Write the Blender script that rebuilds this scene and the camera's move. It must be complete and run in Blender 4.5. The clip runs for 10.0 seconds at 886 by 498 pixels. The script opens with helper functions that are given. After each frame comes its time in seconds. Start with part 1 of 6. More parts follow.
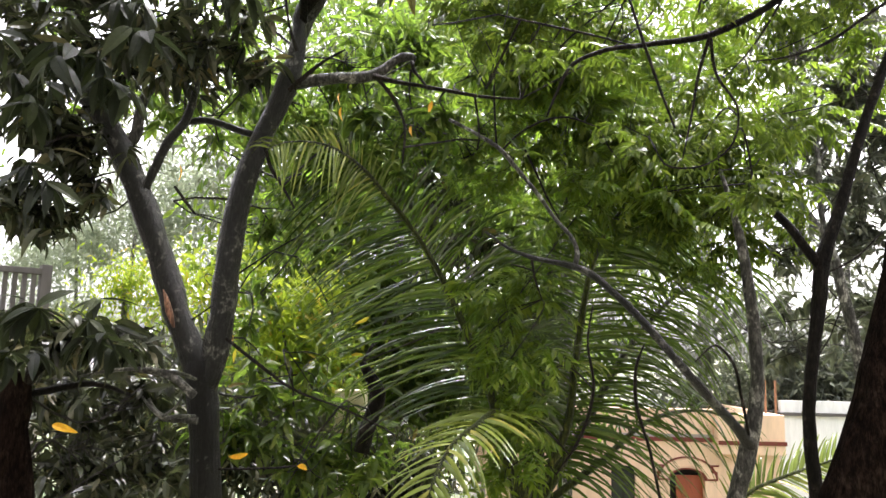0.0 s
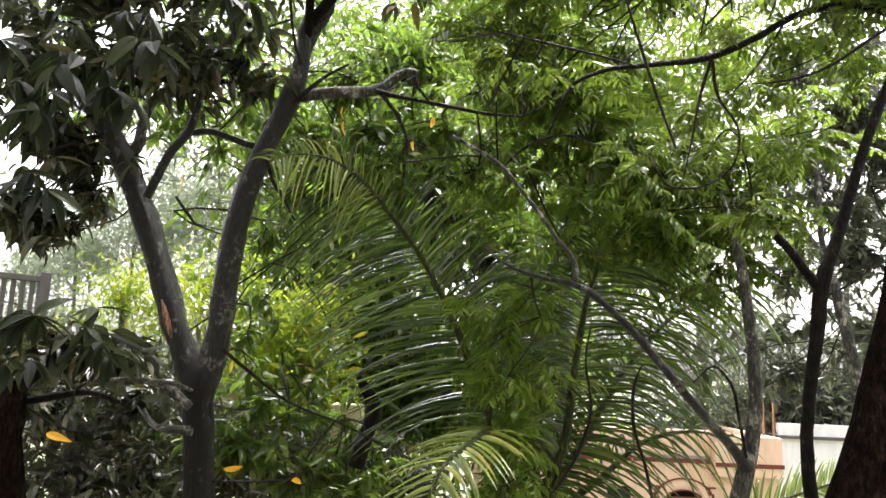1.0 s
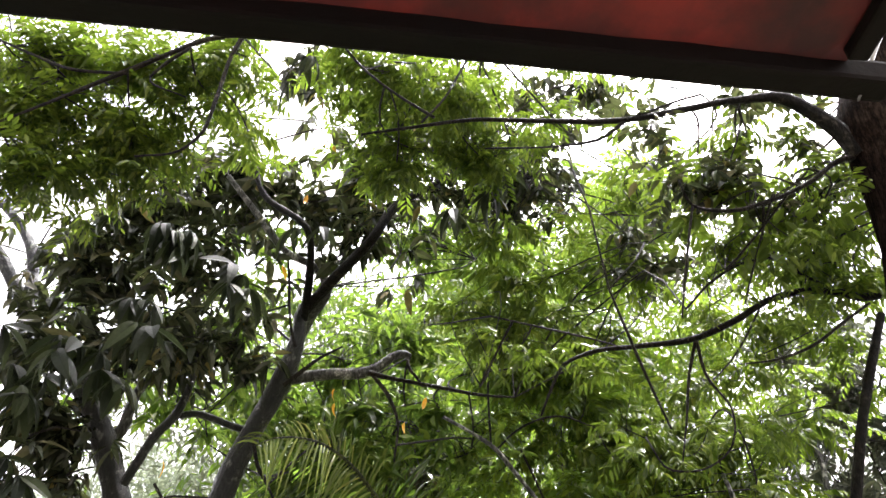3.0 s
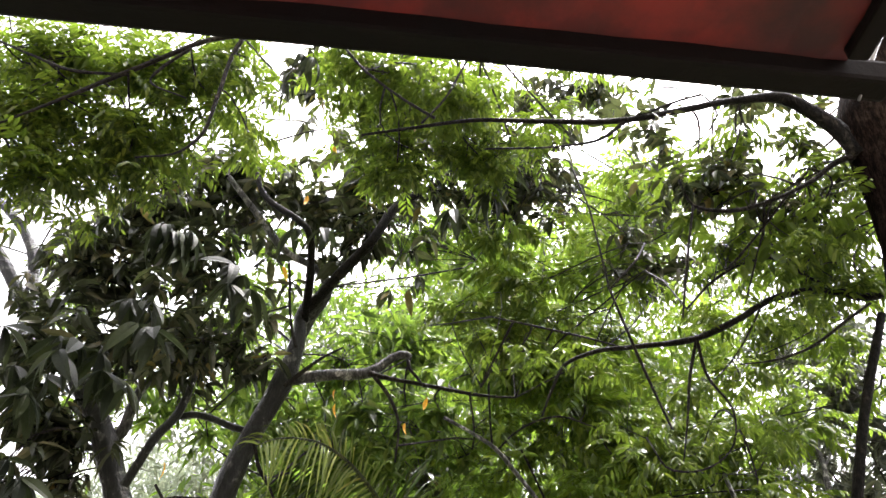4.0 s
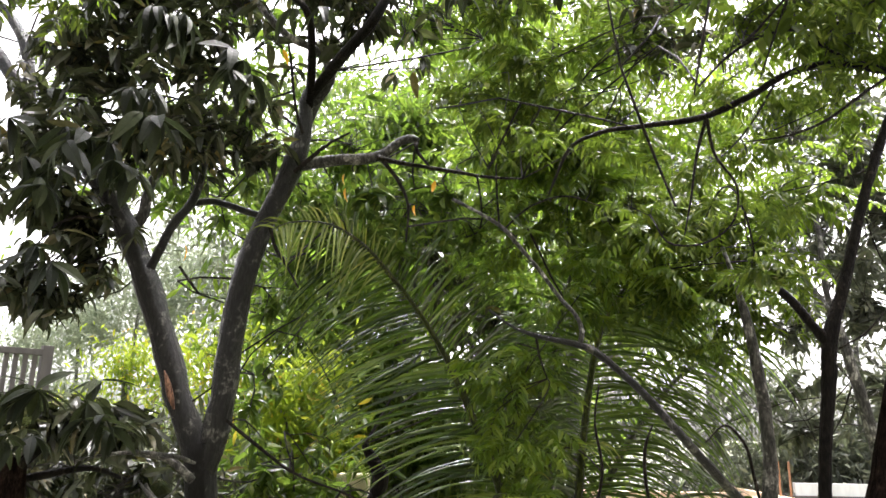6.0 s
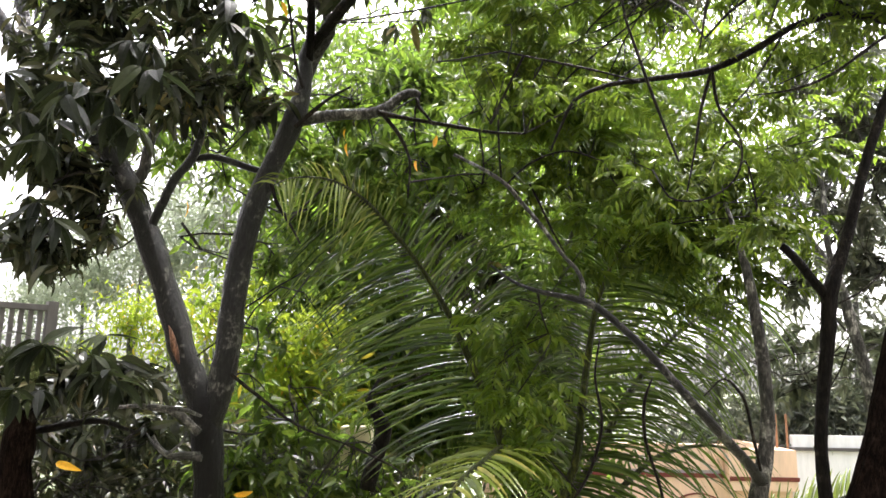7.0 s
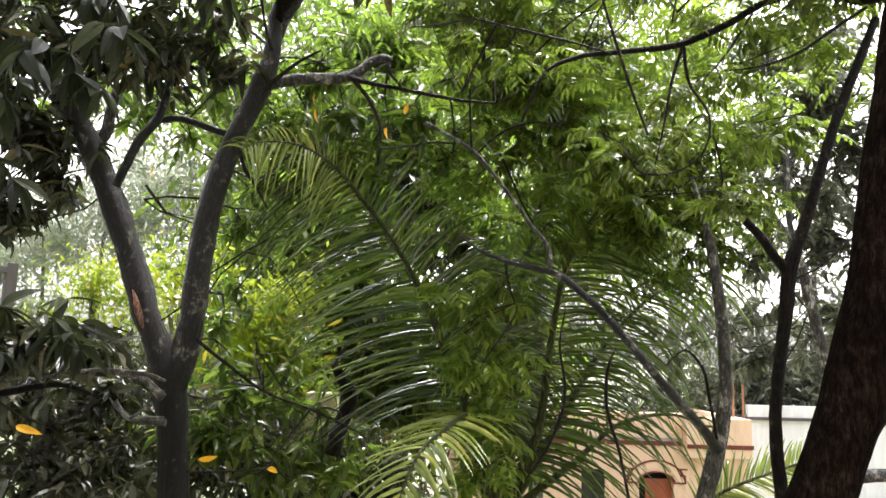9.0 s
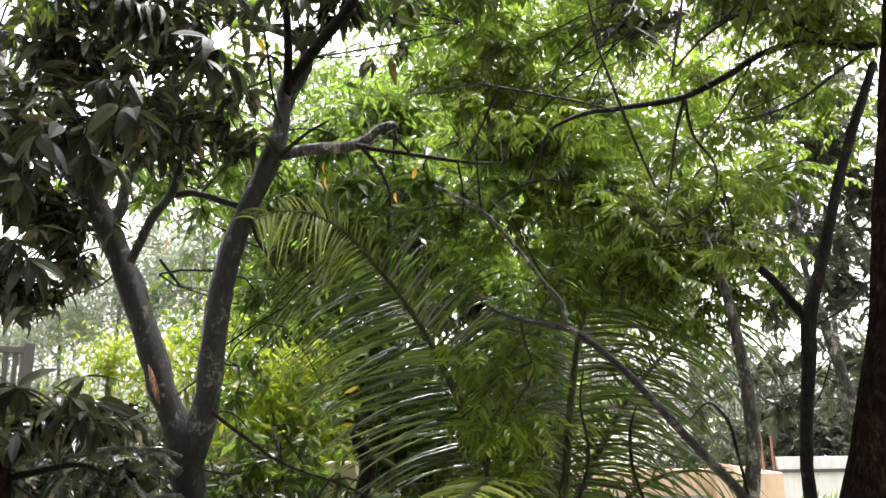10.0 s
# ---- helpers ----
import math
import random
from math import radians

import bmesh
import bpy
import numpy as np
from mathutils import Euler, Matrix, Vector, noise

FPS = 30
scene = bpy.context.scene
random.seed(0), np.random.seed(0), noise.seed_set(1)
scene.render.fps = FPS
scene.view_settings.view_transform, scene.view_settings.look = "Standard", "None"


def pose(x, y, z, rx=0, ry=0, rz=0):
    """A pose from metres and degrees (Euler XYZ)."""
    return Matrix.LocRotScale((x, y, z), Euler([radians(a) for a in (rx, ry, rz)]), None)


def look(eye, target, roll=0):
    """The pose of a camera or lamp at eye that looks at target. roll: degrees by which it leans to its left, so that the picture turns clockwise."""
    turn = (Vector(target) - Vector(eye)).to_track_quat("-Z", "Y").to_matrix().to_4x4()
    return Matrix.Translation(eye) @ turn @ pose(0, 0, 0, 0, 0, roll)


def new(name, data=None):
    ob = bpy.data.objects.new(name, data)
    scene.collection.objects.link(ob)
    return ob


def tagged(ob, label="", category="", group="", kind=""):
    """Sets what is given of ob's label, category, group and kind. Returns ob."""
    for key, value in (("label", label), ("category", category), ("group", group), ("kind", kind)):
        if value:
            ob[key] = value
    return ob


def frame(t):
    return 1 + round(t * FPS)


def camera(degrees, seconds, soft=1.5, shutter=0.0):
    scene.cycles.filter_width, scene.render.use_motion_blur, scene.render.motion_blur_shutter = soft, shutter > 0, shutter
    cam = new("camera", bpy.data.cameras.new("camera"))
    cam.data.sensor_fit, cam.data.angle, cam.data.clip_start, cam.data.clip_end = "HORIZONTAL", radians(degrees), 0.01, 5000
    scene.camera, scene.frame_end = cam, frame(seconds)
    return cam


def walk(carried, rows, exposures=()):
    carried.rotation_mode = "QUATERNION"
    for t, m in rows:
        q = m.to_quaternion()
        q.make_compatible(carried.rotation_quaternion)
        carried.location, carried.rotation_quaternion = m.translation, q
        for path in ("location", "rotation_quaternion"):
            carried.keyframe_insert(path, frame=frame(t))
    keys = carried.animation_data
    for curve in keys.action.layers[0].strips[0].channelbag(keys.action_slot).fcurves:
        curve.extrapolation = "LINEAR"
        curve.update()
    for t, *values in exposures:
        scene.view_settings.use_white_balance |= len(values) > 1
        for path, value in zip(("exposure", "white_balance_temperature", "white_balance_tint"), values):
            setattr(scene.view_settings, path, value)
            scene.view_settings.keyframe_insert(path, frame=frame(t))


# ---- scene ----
# A rainy overcast garden seen from a covered upper terrace.
EYE = 5.6
cam = camera(62.0, 10.0, soft=1.5)
# seconds, upward tilt, lean, turn
ROWS = [
    (0.0, 8.00, -1.20, 0.00),
    (0.5, 7.96, -1.34, -0.02),
    (1.0, 9.20, -2.31, -0.20),
    (1.5, 13.52, -2.73, -0.56),
    (2.0, 23.66, -2.49, -0.74),
    (2.5, 26.16, -1.90, -0.53),
    (3.0, 30.81, -1.85, -0.71),
    (3.2, 31.79, -1.85, -0.72),
    (4.3, 29.36, -1.79, -0.59),
    (4.5, 28.04, -1.85, -0.63),
    (5.0, 26.13, -1.86, -0.51),
    (5.5, 20.51, -1.46, -0.18),
    (6.0, 14.09, -0.97, 0.32),
    (6.2, 11.43, -0.95, 0.35),
    (7.5, 10.32, -0.99, 0.59),
    (8.0, 9.12, -1.12, 0.62),
    (8.5, 7.86, -1.47, -0.61),
    (9.0, 8.27, -1.60, -2.10),
    (9.5, 8.30, 0.36, -1.49),
    (10.0, 13.03, 0.74, -0.66),
]
walk(cam, [(t, pose(0, 0, EYE, 90 + tilt, lean, turn)) for t, tilt, lean, turn in ROWS], [(0.0, 2.79, 6500, 16), (10.0, 2.79, 6500, 16)])

# ---- sky and light ----
world = bpy.data.worlds.new("overcast")
scene.world = world
world.use_nodes = True
wn, wl = world.node_tree.nodes, world.node_tree.links
wn.clear()
sky = wn.new("ShaderNodeTexSky")
sky.sky_type = 'NISHITA'
sky.sun_disc = False
sky.sun_elevation = radians(62)
sky.sun_rotation = radians(20)
sky.dust_density = 6.0
soft_sky = wn.new("ShaderNodeHueSaturation")
soft_sky.inputs["Saturation"].default_value = 0.12
back = wn.new("ShaderNodeBackground")
back.inputs["Strength"].default_value = 0.12
wout = wn.new("ShaderNodeOutputWorld")
wl.new(sky.outputs[0], soft_sky.inputs["Color"])
wl.new(soft_sky.outputs[0], back.inputs["Color"])
wl.new(back.outputs[0], wout.inputs["Surface"])
sun = new("sun", bpy.data.lights.new("sun", 'SUN'))
sun.data.energy, sun.data.angle, sun.data.color = 1.5, radians(15), (1.0, 0.98, 0.95)
sun.matrix_world = look((3, 10, 30), (0, 4.5, 5))


# ---- materials ----
def mat(name):
    m = bpy.data.materials.new(name)
    m.use_nodes = True
    nt = m.node_tree
    nt.nodes.clear()
    out = nt.nodes.new("ShaderNodeOutputMaterial")
    return m, nt.nodes, nt.links, out


def ramp(nodes, stops):
    r = nodes.new("ShaderNodeValToRGB")
    el = r.color_ramp.elements
    while len(el) < len(stops):
        el.new(0.5)
    for e, (p, c) in zip(el, stops):
        e.position, e.color = p, (*c, 1)
    return r


def noise_node(nodes, links, scale, detail=4.0, rough=0.6, space="Object"):
    tc = nodes.new("ShaderNodeTexCoord")
    n = nodes.new("ShaderNodeTexNoise")
    n.inputs["Scale"].default_value = scale
    n.inputs["Detail"].default_value = detail
    n.inputs["Roughness"].default_value = rough
    links.new(tc.outputs[space], n.inputs["Vector"])
    return n


def leaf_mat(name, stops, through_col, gloss=0.3, thin=0.35, per="island", spec=0.5):
    """Wet leaf: coloured leaf by leaf, a little light comes through."""
    m, n, l, out = mat(name)
    if per == "island":
        src = n.new("ShaderNodeNewGeometry").outputs["Random Per Island"]
    else:
        src = n.new("ShaderNodeObjectInfo").outputs["Random"]
    r = ramp(n, [(at, (c[0] * 1.12, c[1], c[2] * 1.6)) for at, c in stops])
    l.new(src, r.inputs[0])
    spots = noise_node(n, l, 9.0, 5.0, 0.7)
    dark = n.new("ShaderNodeMixRGB")
    dark.blend_type = 'MULTIPLY'
    tone = ramp(n, [(0.35, (0.6, 0.62, 0.55)), (0.62, (1.15, 1.1, 1.1))])
    l.new(spots.outputs["Fac"], tone.inputs[0])
    dark.inputs[0].default_value = 0.8
    l.new(r.outputs[0], dark.inputs[1])
    l.new(tone.outputs[0], dark.inputs[2])
    p = n.new("ShaderNodeBsdfPrincipled")
    p.inputs["Roughness"].default_value = gloss
    p.inputs["Specular IOR Level"].default_value = spec
    l.new(dark.outputs[0], p.inputs["Base Color"])
    bump = n.new("ShaderNodeBump")
    bump.inputs["Strength"].default_value = 0.25
    bump.inputs["Distance"].default_value = 0.004
    fine = noise_node(n, l, 60.0, 3.0, 0.6)
    l.new(fine.outputs["Fac"], bump.inputs["Height"])
    l.new(bump.outputs[0], p.inputs["Normal"])
    tr = n.new("ShaderNodeBsdfTranslucent")
    tint = n.new("ShaderNodeMixRGB")
    tint.blend_type = 'MIX'
    tint.inputs[0].default_value = 0.6
    tint.inputs[2].default_value = (through_col[0], through_col[1] * 0.94, through_col[2] + 0.04, 1)
    l.new(r.outputs[0], tint.inputs[1])
    l.new(tint.outputs[0], tr.inputs["Color"])
    mix = n.new("ShaderNodeMixShader")
    mix.inputs[0].default_value = thin
    l.new(p.outputs[0], mix.inputs[1])
    l.new(tr.outputs[0], mix.inputs[2])
    l.new(mix.outputs[0], out.inputs["Surface"])
    return m


def bark_mat(name, deep, mid, pale, pale_at=0.55, gloss=0.38, scale=7.0, sheen=0.3):
    """Wet bark with lichen patches and fine ridges."""
    m, n, l, out = mat(name)
    big = noise_node(n, l, scale, 6.0, 0.65)
    r = ramp(n, [(0.3, deep), (0.5, mid), (pale_at, mid), (min(pale_at + 0.06, 0.95), pale)])
    l.new(big.outputs["Fac"], r.inputs[0])
    tc = n.new("ShaderNodeTexCoord")
    mp = n.new("ShaderNodeMapping")
    mp.inputs["Scale"].default_value = (1.0, 1.0, 0.28)
    l.new(tc.outputs["Object"], mp.inputs["Vector"])
    grain = n.new("ShaderNodeTexNoise")
    grain.inputs["Scale"].default_value = scale * 7
    grain.inputs["Detail"].default_value = 8.0
    grain.inputs["Roughness"].default_value = 0.75
    l.new(mp.outputs[0], grain.inputs["Vector"])
    g = ramp(n, [(0.40, (0.22, 0.21, 0.2)), (0.5, (0.8, 0.78, 0.76)), (0.60, (2.0, 1.95, 1.9))])
    l.new(grain.outputs["Fac"], g.inputs[0])
    mx = n.new("ShaderNodeMixRGB")
    mx.blend_type = 'MULTIPLY'
    mx.inputs[0].default_value = 0.9
    l.new(r.outputs[0], mx.inputs[1])
    l.new(g.outputs[0], mx.inputs[2])
    p = n.new("ShaderNodeBsdfPrincipled")
    p.inputs["Roughness"].default_value = gloss
    p.inputs["Specular IOR Level"].default_value = sheen
    l.new(mx.outputs[0], p.inputs["Base Color"])
    bump = n.new("ShaderNodeBump")
    bump.inputs["Strength"].default_value = 1.0
    bump.inputs["Distance"].default_value = 0.035
    l.new(grain.outputs["Fac"], bump.inputs["Height"])
    l.new(bump.outputs[0], p.inputs["Normal"])
    l.new(p.outputs[0], out.inputs["Surface"])
    return m


def wall_mat(name, col, stain, rough=0.8, scale=1.2, amount=0.6, sheen=0.4):
    """Painted plaster with rain streaks and grime."""
    m, n, l, out = mat(name)
    tc = n.new("ShaderNodeTexCoord")
    mp = n.new("ShaderNodeMapping")
    mp.inputs["Scale"].default_value = (3.0, 3.0, 0.5)
    l.new(tc.outputs["Object"], mp.inputs["Vector"])
    st = n.new("ShaderNodeTexNoise")
    st.inputs["Scale"].default_value = scale
    st.inputs["Detail"].default_value = 8.0
    st.inputs["Roughness"].default_value = 0.7
    l.new(mp.outputs[0], st.inputs["Vector"])
    r = ramp(n, [(0.4, col), (0.72, tuple(a * (1 - amount) + b * amount for a, b in zip(col, stain)))])
    l.new(st.outputs["Fac"], r.inputs[0])
    p = n.new("ShaderNodeBsdfPrincipled")
    p.inputs["Roughness"].default_value = rough
    p.inputs["Specular IOR Level"].default_value = sheen
    l.new(r.outputs[0], p.inputs["Base Color"])
    fine = noise_node(n, l, 40.0, 4.0, 0.7)
    bump = n.new("ShaderNodeBump")
    bump.inputs["Strength"].default_value = 0.3
    bump.inputs["Distance"].default_value = 0.005
    l.new(fine.outputs["Fac"], bump.inputs["Height"])
    l.new(bump.outputs[0], p.inputs["Normal"])
    l.new(p.outputs[0], out.inputs["Surface"])
    return m


# Shaded leaf: the gloom under the canopy is put into its colour.
M_MANGO_SHADED = leaf_mat("mango_leaf_shaded", [(0.0, (0.011, 0.015, 0.008)), (0.4, (0.030, 0.040, 0.017)), (0.8, (0.060, 0.080, 0.027)), (0.97, (0.12, 0.125, 0.045)), (1.0, (0.18, 0.15, 0.02))], (0.20, 0.26, 0.03), 0.24, 0.18, spec=0.45)
# Same leaf in a lighter colour, standing in for better-lit whorls.
M_MANGO_LIT = leaf_mat("mango_leaf_lit", [(0.0, (0.026, 0.048, 0.010)), (0.6, (0.062, 0.105, 0.016)), (1.0, (0.19, 0.27, 0.028))], (0.30, 0.54, 0.012), 0.22, 0.40, spec=0.5)
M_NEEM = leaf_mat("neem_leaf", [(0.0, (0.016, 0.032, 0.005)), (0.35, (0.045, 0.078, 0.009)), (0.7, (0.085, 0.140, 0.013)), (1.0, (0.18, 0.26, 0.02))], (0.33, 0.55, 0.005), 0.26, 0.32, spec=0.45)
# Brighter copy of the neem leaf, low tones raised to offset canopy shade.
M_NEEM_LIT = leaf_mat("neem_leaf_lit", [(0.0, (0.03, 0.066, 0.008)), (0.5, (0.088, 0.155, 0.012)), (1.0, (0.20, 0.28, 0.02))], (0.38, 0.64, 0.014), 0.30, 0.48, spec=0.4)
M_YELLOWGREEN = leaf_mat("yellow_green_leaf", [(0.0, (0.035, 0.10, 0.006)), (0.5, (0.11, 0.23, 0.008)), (0.92, (0.26, 0.38, 0.01)), (1.0, (0.55, 0.34, 0.03))], (0.48, 0.62, 0.015), 0.4, 0.5, spec=0.3)
# Distance haze is painted in by paling the leaf colours.
M_HAZE = leaf_mat("haze_paled_leaf", [(0.0, (0.12, 0.17, 0.09)), (0.6, (0.19, 0.25, 0.12)), (1.0, (0.28, 0.34, 0.17))], (0.36, 0.45, 0.2), 0.5, 0.45, spec=0.2)
# Colour lightened toward grey for haze; nearer grey-green crowns share it.
M_DARKFAR = leaf_mat("dark_distant_leaf", [(0.0, (0.05, 0.065, 0.036)), (0.6, (0.09, 0.115, 0.055)), (1.0, (0.15, 0.18, 0.07))], (0.22, 0.28, 0.09), 0.4, 0.3, spec=0.3)
M_PALM = leaf_mat("palm_leaflet", [(0.0, (0.014, 0.026, 0.005)), (0.6, (0.045, 0.085, 0.009)), (1.0, (0.12, 0.20, 0.02))], (0.24, 0.46, 0.0), 0.18, 0.28, spec=0.7)
M_PALM_LIGHT = leaf_mat("young_palm_leaflet", [(0.0, (0.10, 0.16, 0.025)), (0.7, (0.21, 0.32, 0.035)), (0.96, (0.34, 0.40, 0.05)), (1.0, (0.45, 0.36, 0.06))], (0.34, 0.42, 0.04), 0.24, 0.3)
# Low stop darkened: shade between leaflets is put into the colour range.
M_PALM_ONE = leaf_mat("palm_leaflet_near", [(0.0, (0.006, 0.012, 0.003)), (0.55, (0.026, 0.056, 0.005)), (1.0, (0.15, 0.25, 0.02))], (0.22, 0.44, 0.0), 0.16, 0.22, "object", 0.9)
M_PALM_LIGHT_ONE = leaf_mat("young_palm_leaflet_near", [(0.0, (0.10, 0.16, 0.025)), (0.7, (0.21, 0.32, 0.035)), (0.96, (0.34, 0.40, 0.05)), (1.0, (0.45, 0.36, 0.06))], (0.34, 0.42, 0.04), 0.24, 0.3, "object")
M_YELLOW = leaf_mat("yellowed_leaf", [(0.0, (0.70, 0.38, 0.01)), (1.0, (0.80, 0.52, 0.02))], (0.85, 0.5, 0.02), 0.35, 0.4, "object", 0.3)
# Large near leaves; their backlit silhouette is put into a near-black green.
M_NEARLEAF = leaf_mat("silhouetted_mango_leaf", [(0.0, (0.008, 0.012, 0.006)), (0.6, (0.017, 0.026, 0.009)), (1.0, (0.040, 0.060, 0.015))], (0.12, 0.17, 0.02), 0.48, 0.16, "object", 0.12)
M_BARK = bark_mat("mango_bark", (0.0045, 0.005, 0.0045), (0.018, 0.0185, 0.017), (0.15, 0.155, 0.14), 0.56, 0.30, 9.0, 0.5)
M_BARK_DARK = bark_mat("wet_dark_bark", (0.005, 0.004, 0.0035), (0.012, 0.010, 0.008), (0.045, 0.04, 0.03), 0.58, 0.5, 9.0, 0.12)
# Darker copy of the mango bark; pale specks paint in drip glints.
M_BARK_LOWER = bark_mat("lower_trunk_bark", (0.004, 0.004, 0.0035), (0.010, 0.0098, 0.009), (0.11, 0.11, 0.10), 0.60, 0.3, 12.0, 0.4)
M_BARK_GREY = bark_mat("grey_bark", (0.028, 0.029, 0.027), (0.085, 0.086, 0.079), (0.36, 0.365, 0.335), 0.53, 0.34)
# Reddish wet bark, darkened further so the trunk keeps its backlit silhouette.
M_BARK_RED = bark_mat("reddish_wet_backlit_bark", (0.005, 0.003, 0.0025), (0.014, 0.0090, 0.0070), (0.024, 0.017, 0.013), 0.55, 0.8, 7.0, 0.03)
M_TWIG = bark_mat("twig_bark", (0.008, 0.007, 0.005), (0.022, 0.018, 0.013), (0.07, 0.062, 0.048), 0.6, 0.5, 9.0, 0.15)
M_SCAR = bark_mat("bare_wood", (0.20, 0.10, 0.06), (0.34, 0.19, 0.12), (0.42, 0.28, 0.2), 0.6)
M_RACHIS = bark_mat("palm_rachis", (0.025, 0.035, 0.008), (0.05, 0.065, 0.014), (0.12, 0.13, 0.03), 0.56, 0.35)
M_PEACH = wall_mat("peach_plaster", (0.78, 0.55, 0.38), (0.50, 0.36, 0.26))
M_MAROON = wall_mat("maroon_paint", (0.16, 0.035, 0.022), (0.08, 0.03, 0.02))
M_WHITE = wall_mat("white_plaster", (0.82, 0.82, 0.81), (0.55, 0.56, 0.54))
M_GREY = wall_mat("weathered_concrete", (0.11, 0.10, 0.094), (0.045, 0.042, 0.038))
M_CREAM = wall_mat("cream_plaster", (0.75, 0.68, 0.45), (0.5, 0.45, 0.3))
M_BEIGE = wall_mat("beige_plaster", (0.42, 0.38, 0.33), (0.26, 0.24, 0.21))
M_DOOR = wall_mat("red_brown_door_paint", (0.36, 0.085, 0.035), (0.2, 0.05, 0.03), 0.4)
M_ROOFDECK = wall_mat("wet_roof_deck", (0.36, 0.33, 0.30), (0.18, 0.17, 0.16), 0.35)
M_STEELDARK = wall_mat("dark_painted_steel", (0.010, 0.009, 0.009), (0.014, 0.009, 0.008), 0.6, sheen=0.08)
M_RUST = wall_mat("rust_red_post", (0.30, 0.15, 0.08), (0.2, 0.1, 0.06), 0.7)


def glass_mat():
    m, n, l, out = mat("dark_window_glass")
    p = n.new("ShaderNodeBsdfPrincipled")
    p.inputs["Base Color"].default_value = (0.02, 0.022, 0.022, 1)
    p.inputs["Roughness"].default_value = 0.08
    l.new(p.outputs[0], out.inputs["Surface"])
    return m


M_GLASS = glass_mat()


def sliver_mat():
    m, n, l, out = mat("pale_glossy_sliver")
    p = n.new("ShaderNodeBsdfPrincipled")
    p.inputs["Base Color"].default_value = (0.22, 0.22, 0.21, 1)
    p.inputs["Roughness"].default_value = 0.15
    p.inputs["Transmission Weight"].default_value = 0.2
    l.new(p.outputs[0], out.inputs["Surface"])
    return m


M_SLIVER = sliver_mat()


def tarp_mat():
    m, n, l, out = mat("red_tarpaulin")
    big = noise_node(n, l, 3.0, 6.0, 0.65)
    r = ramp(n, [(0.36, (0.026, 0.006, 0.0045)), (0.5, (0.062, 0.009, 0.006)), (0.64, (0.115, 0.014, 0.009))])
    l.new(big.outputs["Fac"], r.inputs[0])
    p = n.new("ShaderNodeBsdfPrincipled")
    p.inputs["Roughness"].default_value = 0.55
    l.new(r.outputs[0], p.inputs["Base Color"])
    tr = n.new("ShaderNodeBsdfTranslucent")
    l.new(r.outputs[0], tr.inputs["Color"])
    mix = n.new("ShaderNodeMixShader")
    mix.inputs[0].default_value = 0.06
    l.new(p.outputs[0], mix.inputs[1])
    l.new(tr.outputs[0], mix.inputs[2])
    l.new(mix.outputs[0], out.inputs["Surface"])
    return m


M_TARP = tarp_mat()


def ground_mat():
    m, n, l, out = mat("wet_earth_and_grass")
    a = noise_node(n, l, 0.35, 8.0, 0.65)
    r = ramp(n, [(0.38, (0.10, 0.07, 0.045)), (0.5, (0.075, 0.085, 0.03)), (0.65, (0.05, 0.10, 0.025))])
    l.new(a.outputs["Fac"], r.inputs[0])
    p = n.new("ShaderNodeBsdfPrincipled")
    p.inputs["Roughness"].default_value = 0.7
    l.new(r.outputs[0], p.inputs["Base Color"])
    b = noise_node(n, l, 12.0, 6.0, 0.7)
    bump = n.new("ShaderNodeBump")
    bump.inputs["Strength"].default_value = 0.7
    bump.inputs["Distance"].default_value = 0.03
    l.new(b.outputs["Fac"], bump.inputs["Height"])
    l.new(bump.outputs[0], p.inputs["Normal"])
    l.new(p.outputs[0], out.inputs["Surface"])
    return m


M_GROUND = ground_mat()


# ---- builders ----
def part(name, bm, material, parent=None, label=""):
    """One mesh object from a bmesh, under its thing."""
    me = bpy.data.meshes.new(name)
    bm.normal_update()
    bm.to_mesh(me)
    bm.free()
    return mesh_part(name, me, material, parent, label)


def mesh_part(name, me, material, parent=None, label=""):
    if material is not None and not me.materials:
        me.materials.append(material)
    ob = new(name, me)
    if parent is not None:
        ob.parent = parent
    if label:
        ob["label"] = label
    return ob


def thing(name, at, label, category, group="", kind=""):
    ob = new(name)
    ob.location = at
    bpy.context.view_layer.update()
    return tagged(ob, label, category, group, kind)


def under(ob, parent):
    """Keep ob in world place under a parent that only stands somewhere else."""
    ob.parent = parent
    ob.matrix_parent_inverse = Matrix.Translation(parent.location).inverted() if parent.parent is None else Matrix()
    return ob


def add_box(bm, lo, hi, bevel=0.0, m=None):
    vs = [bm.verts.new((x, y, z)) for x in (lo[0], hi[0]) for y in (lo[1], hi[1]) for z in (lo[2], hi[2])]
    fs = [bm.faces.new([vs[i] for i in f]) for f in ((0, 1, 3, 2), (4, 6, 7, 5), (0, 4, 5, 1), (2, 3, 7, 6), (0, 2, 6, 4), (1, 5, 7, 3))]
    if bevel:
        es = list({e for f in fs for e in f.edges})
        out = bmesh.ops.bevel(bm, geom=es, offset=bevel, segments=2, affect='EDGES', profile=0.6)
    if m is not None:
        bmesh.ops.transform(bm, matrix=m, verts=bm.verts)


def box_part(name, lo, hi, material, parent, label="", bevel=0.01):
    bm = bmesh.new()
    add_box(bm, lo, hi, bevel)
    ob = part(name, bm, material, None, label)
    if parent is not None:
        ob.parent = parent
    return ob


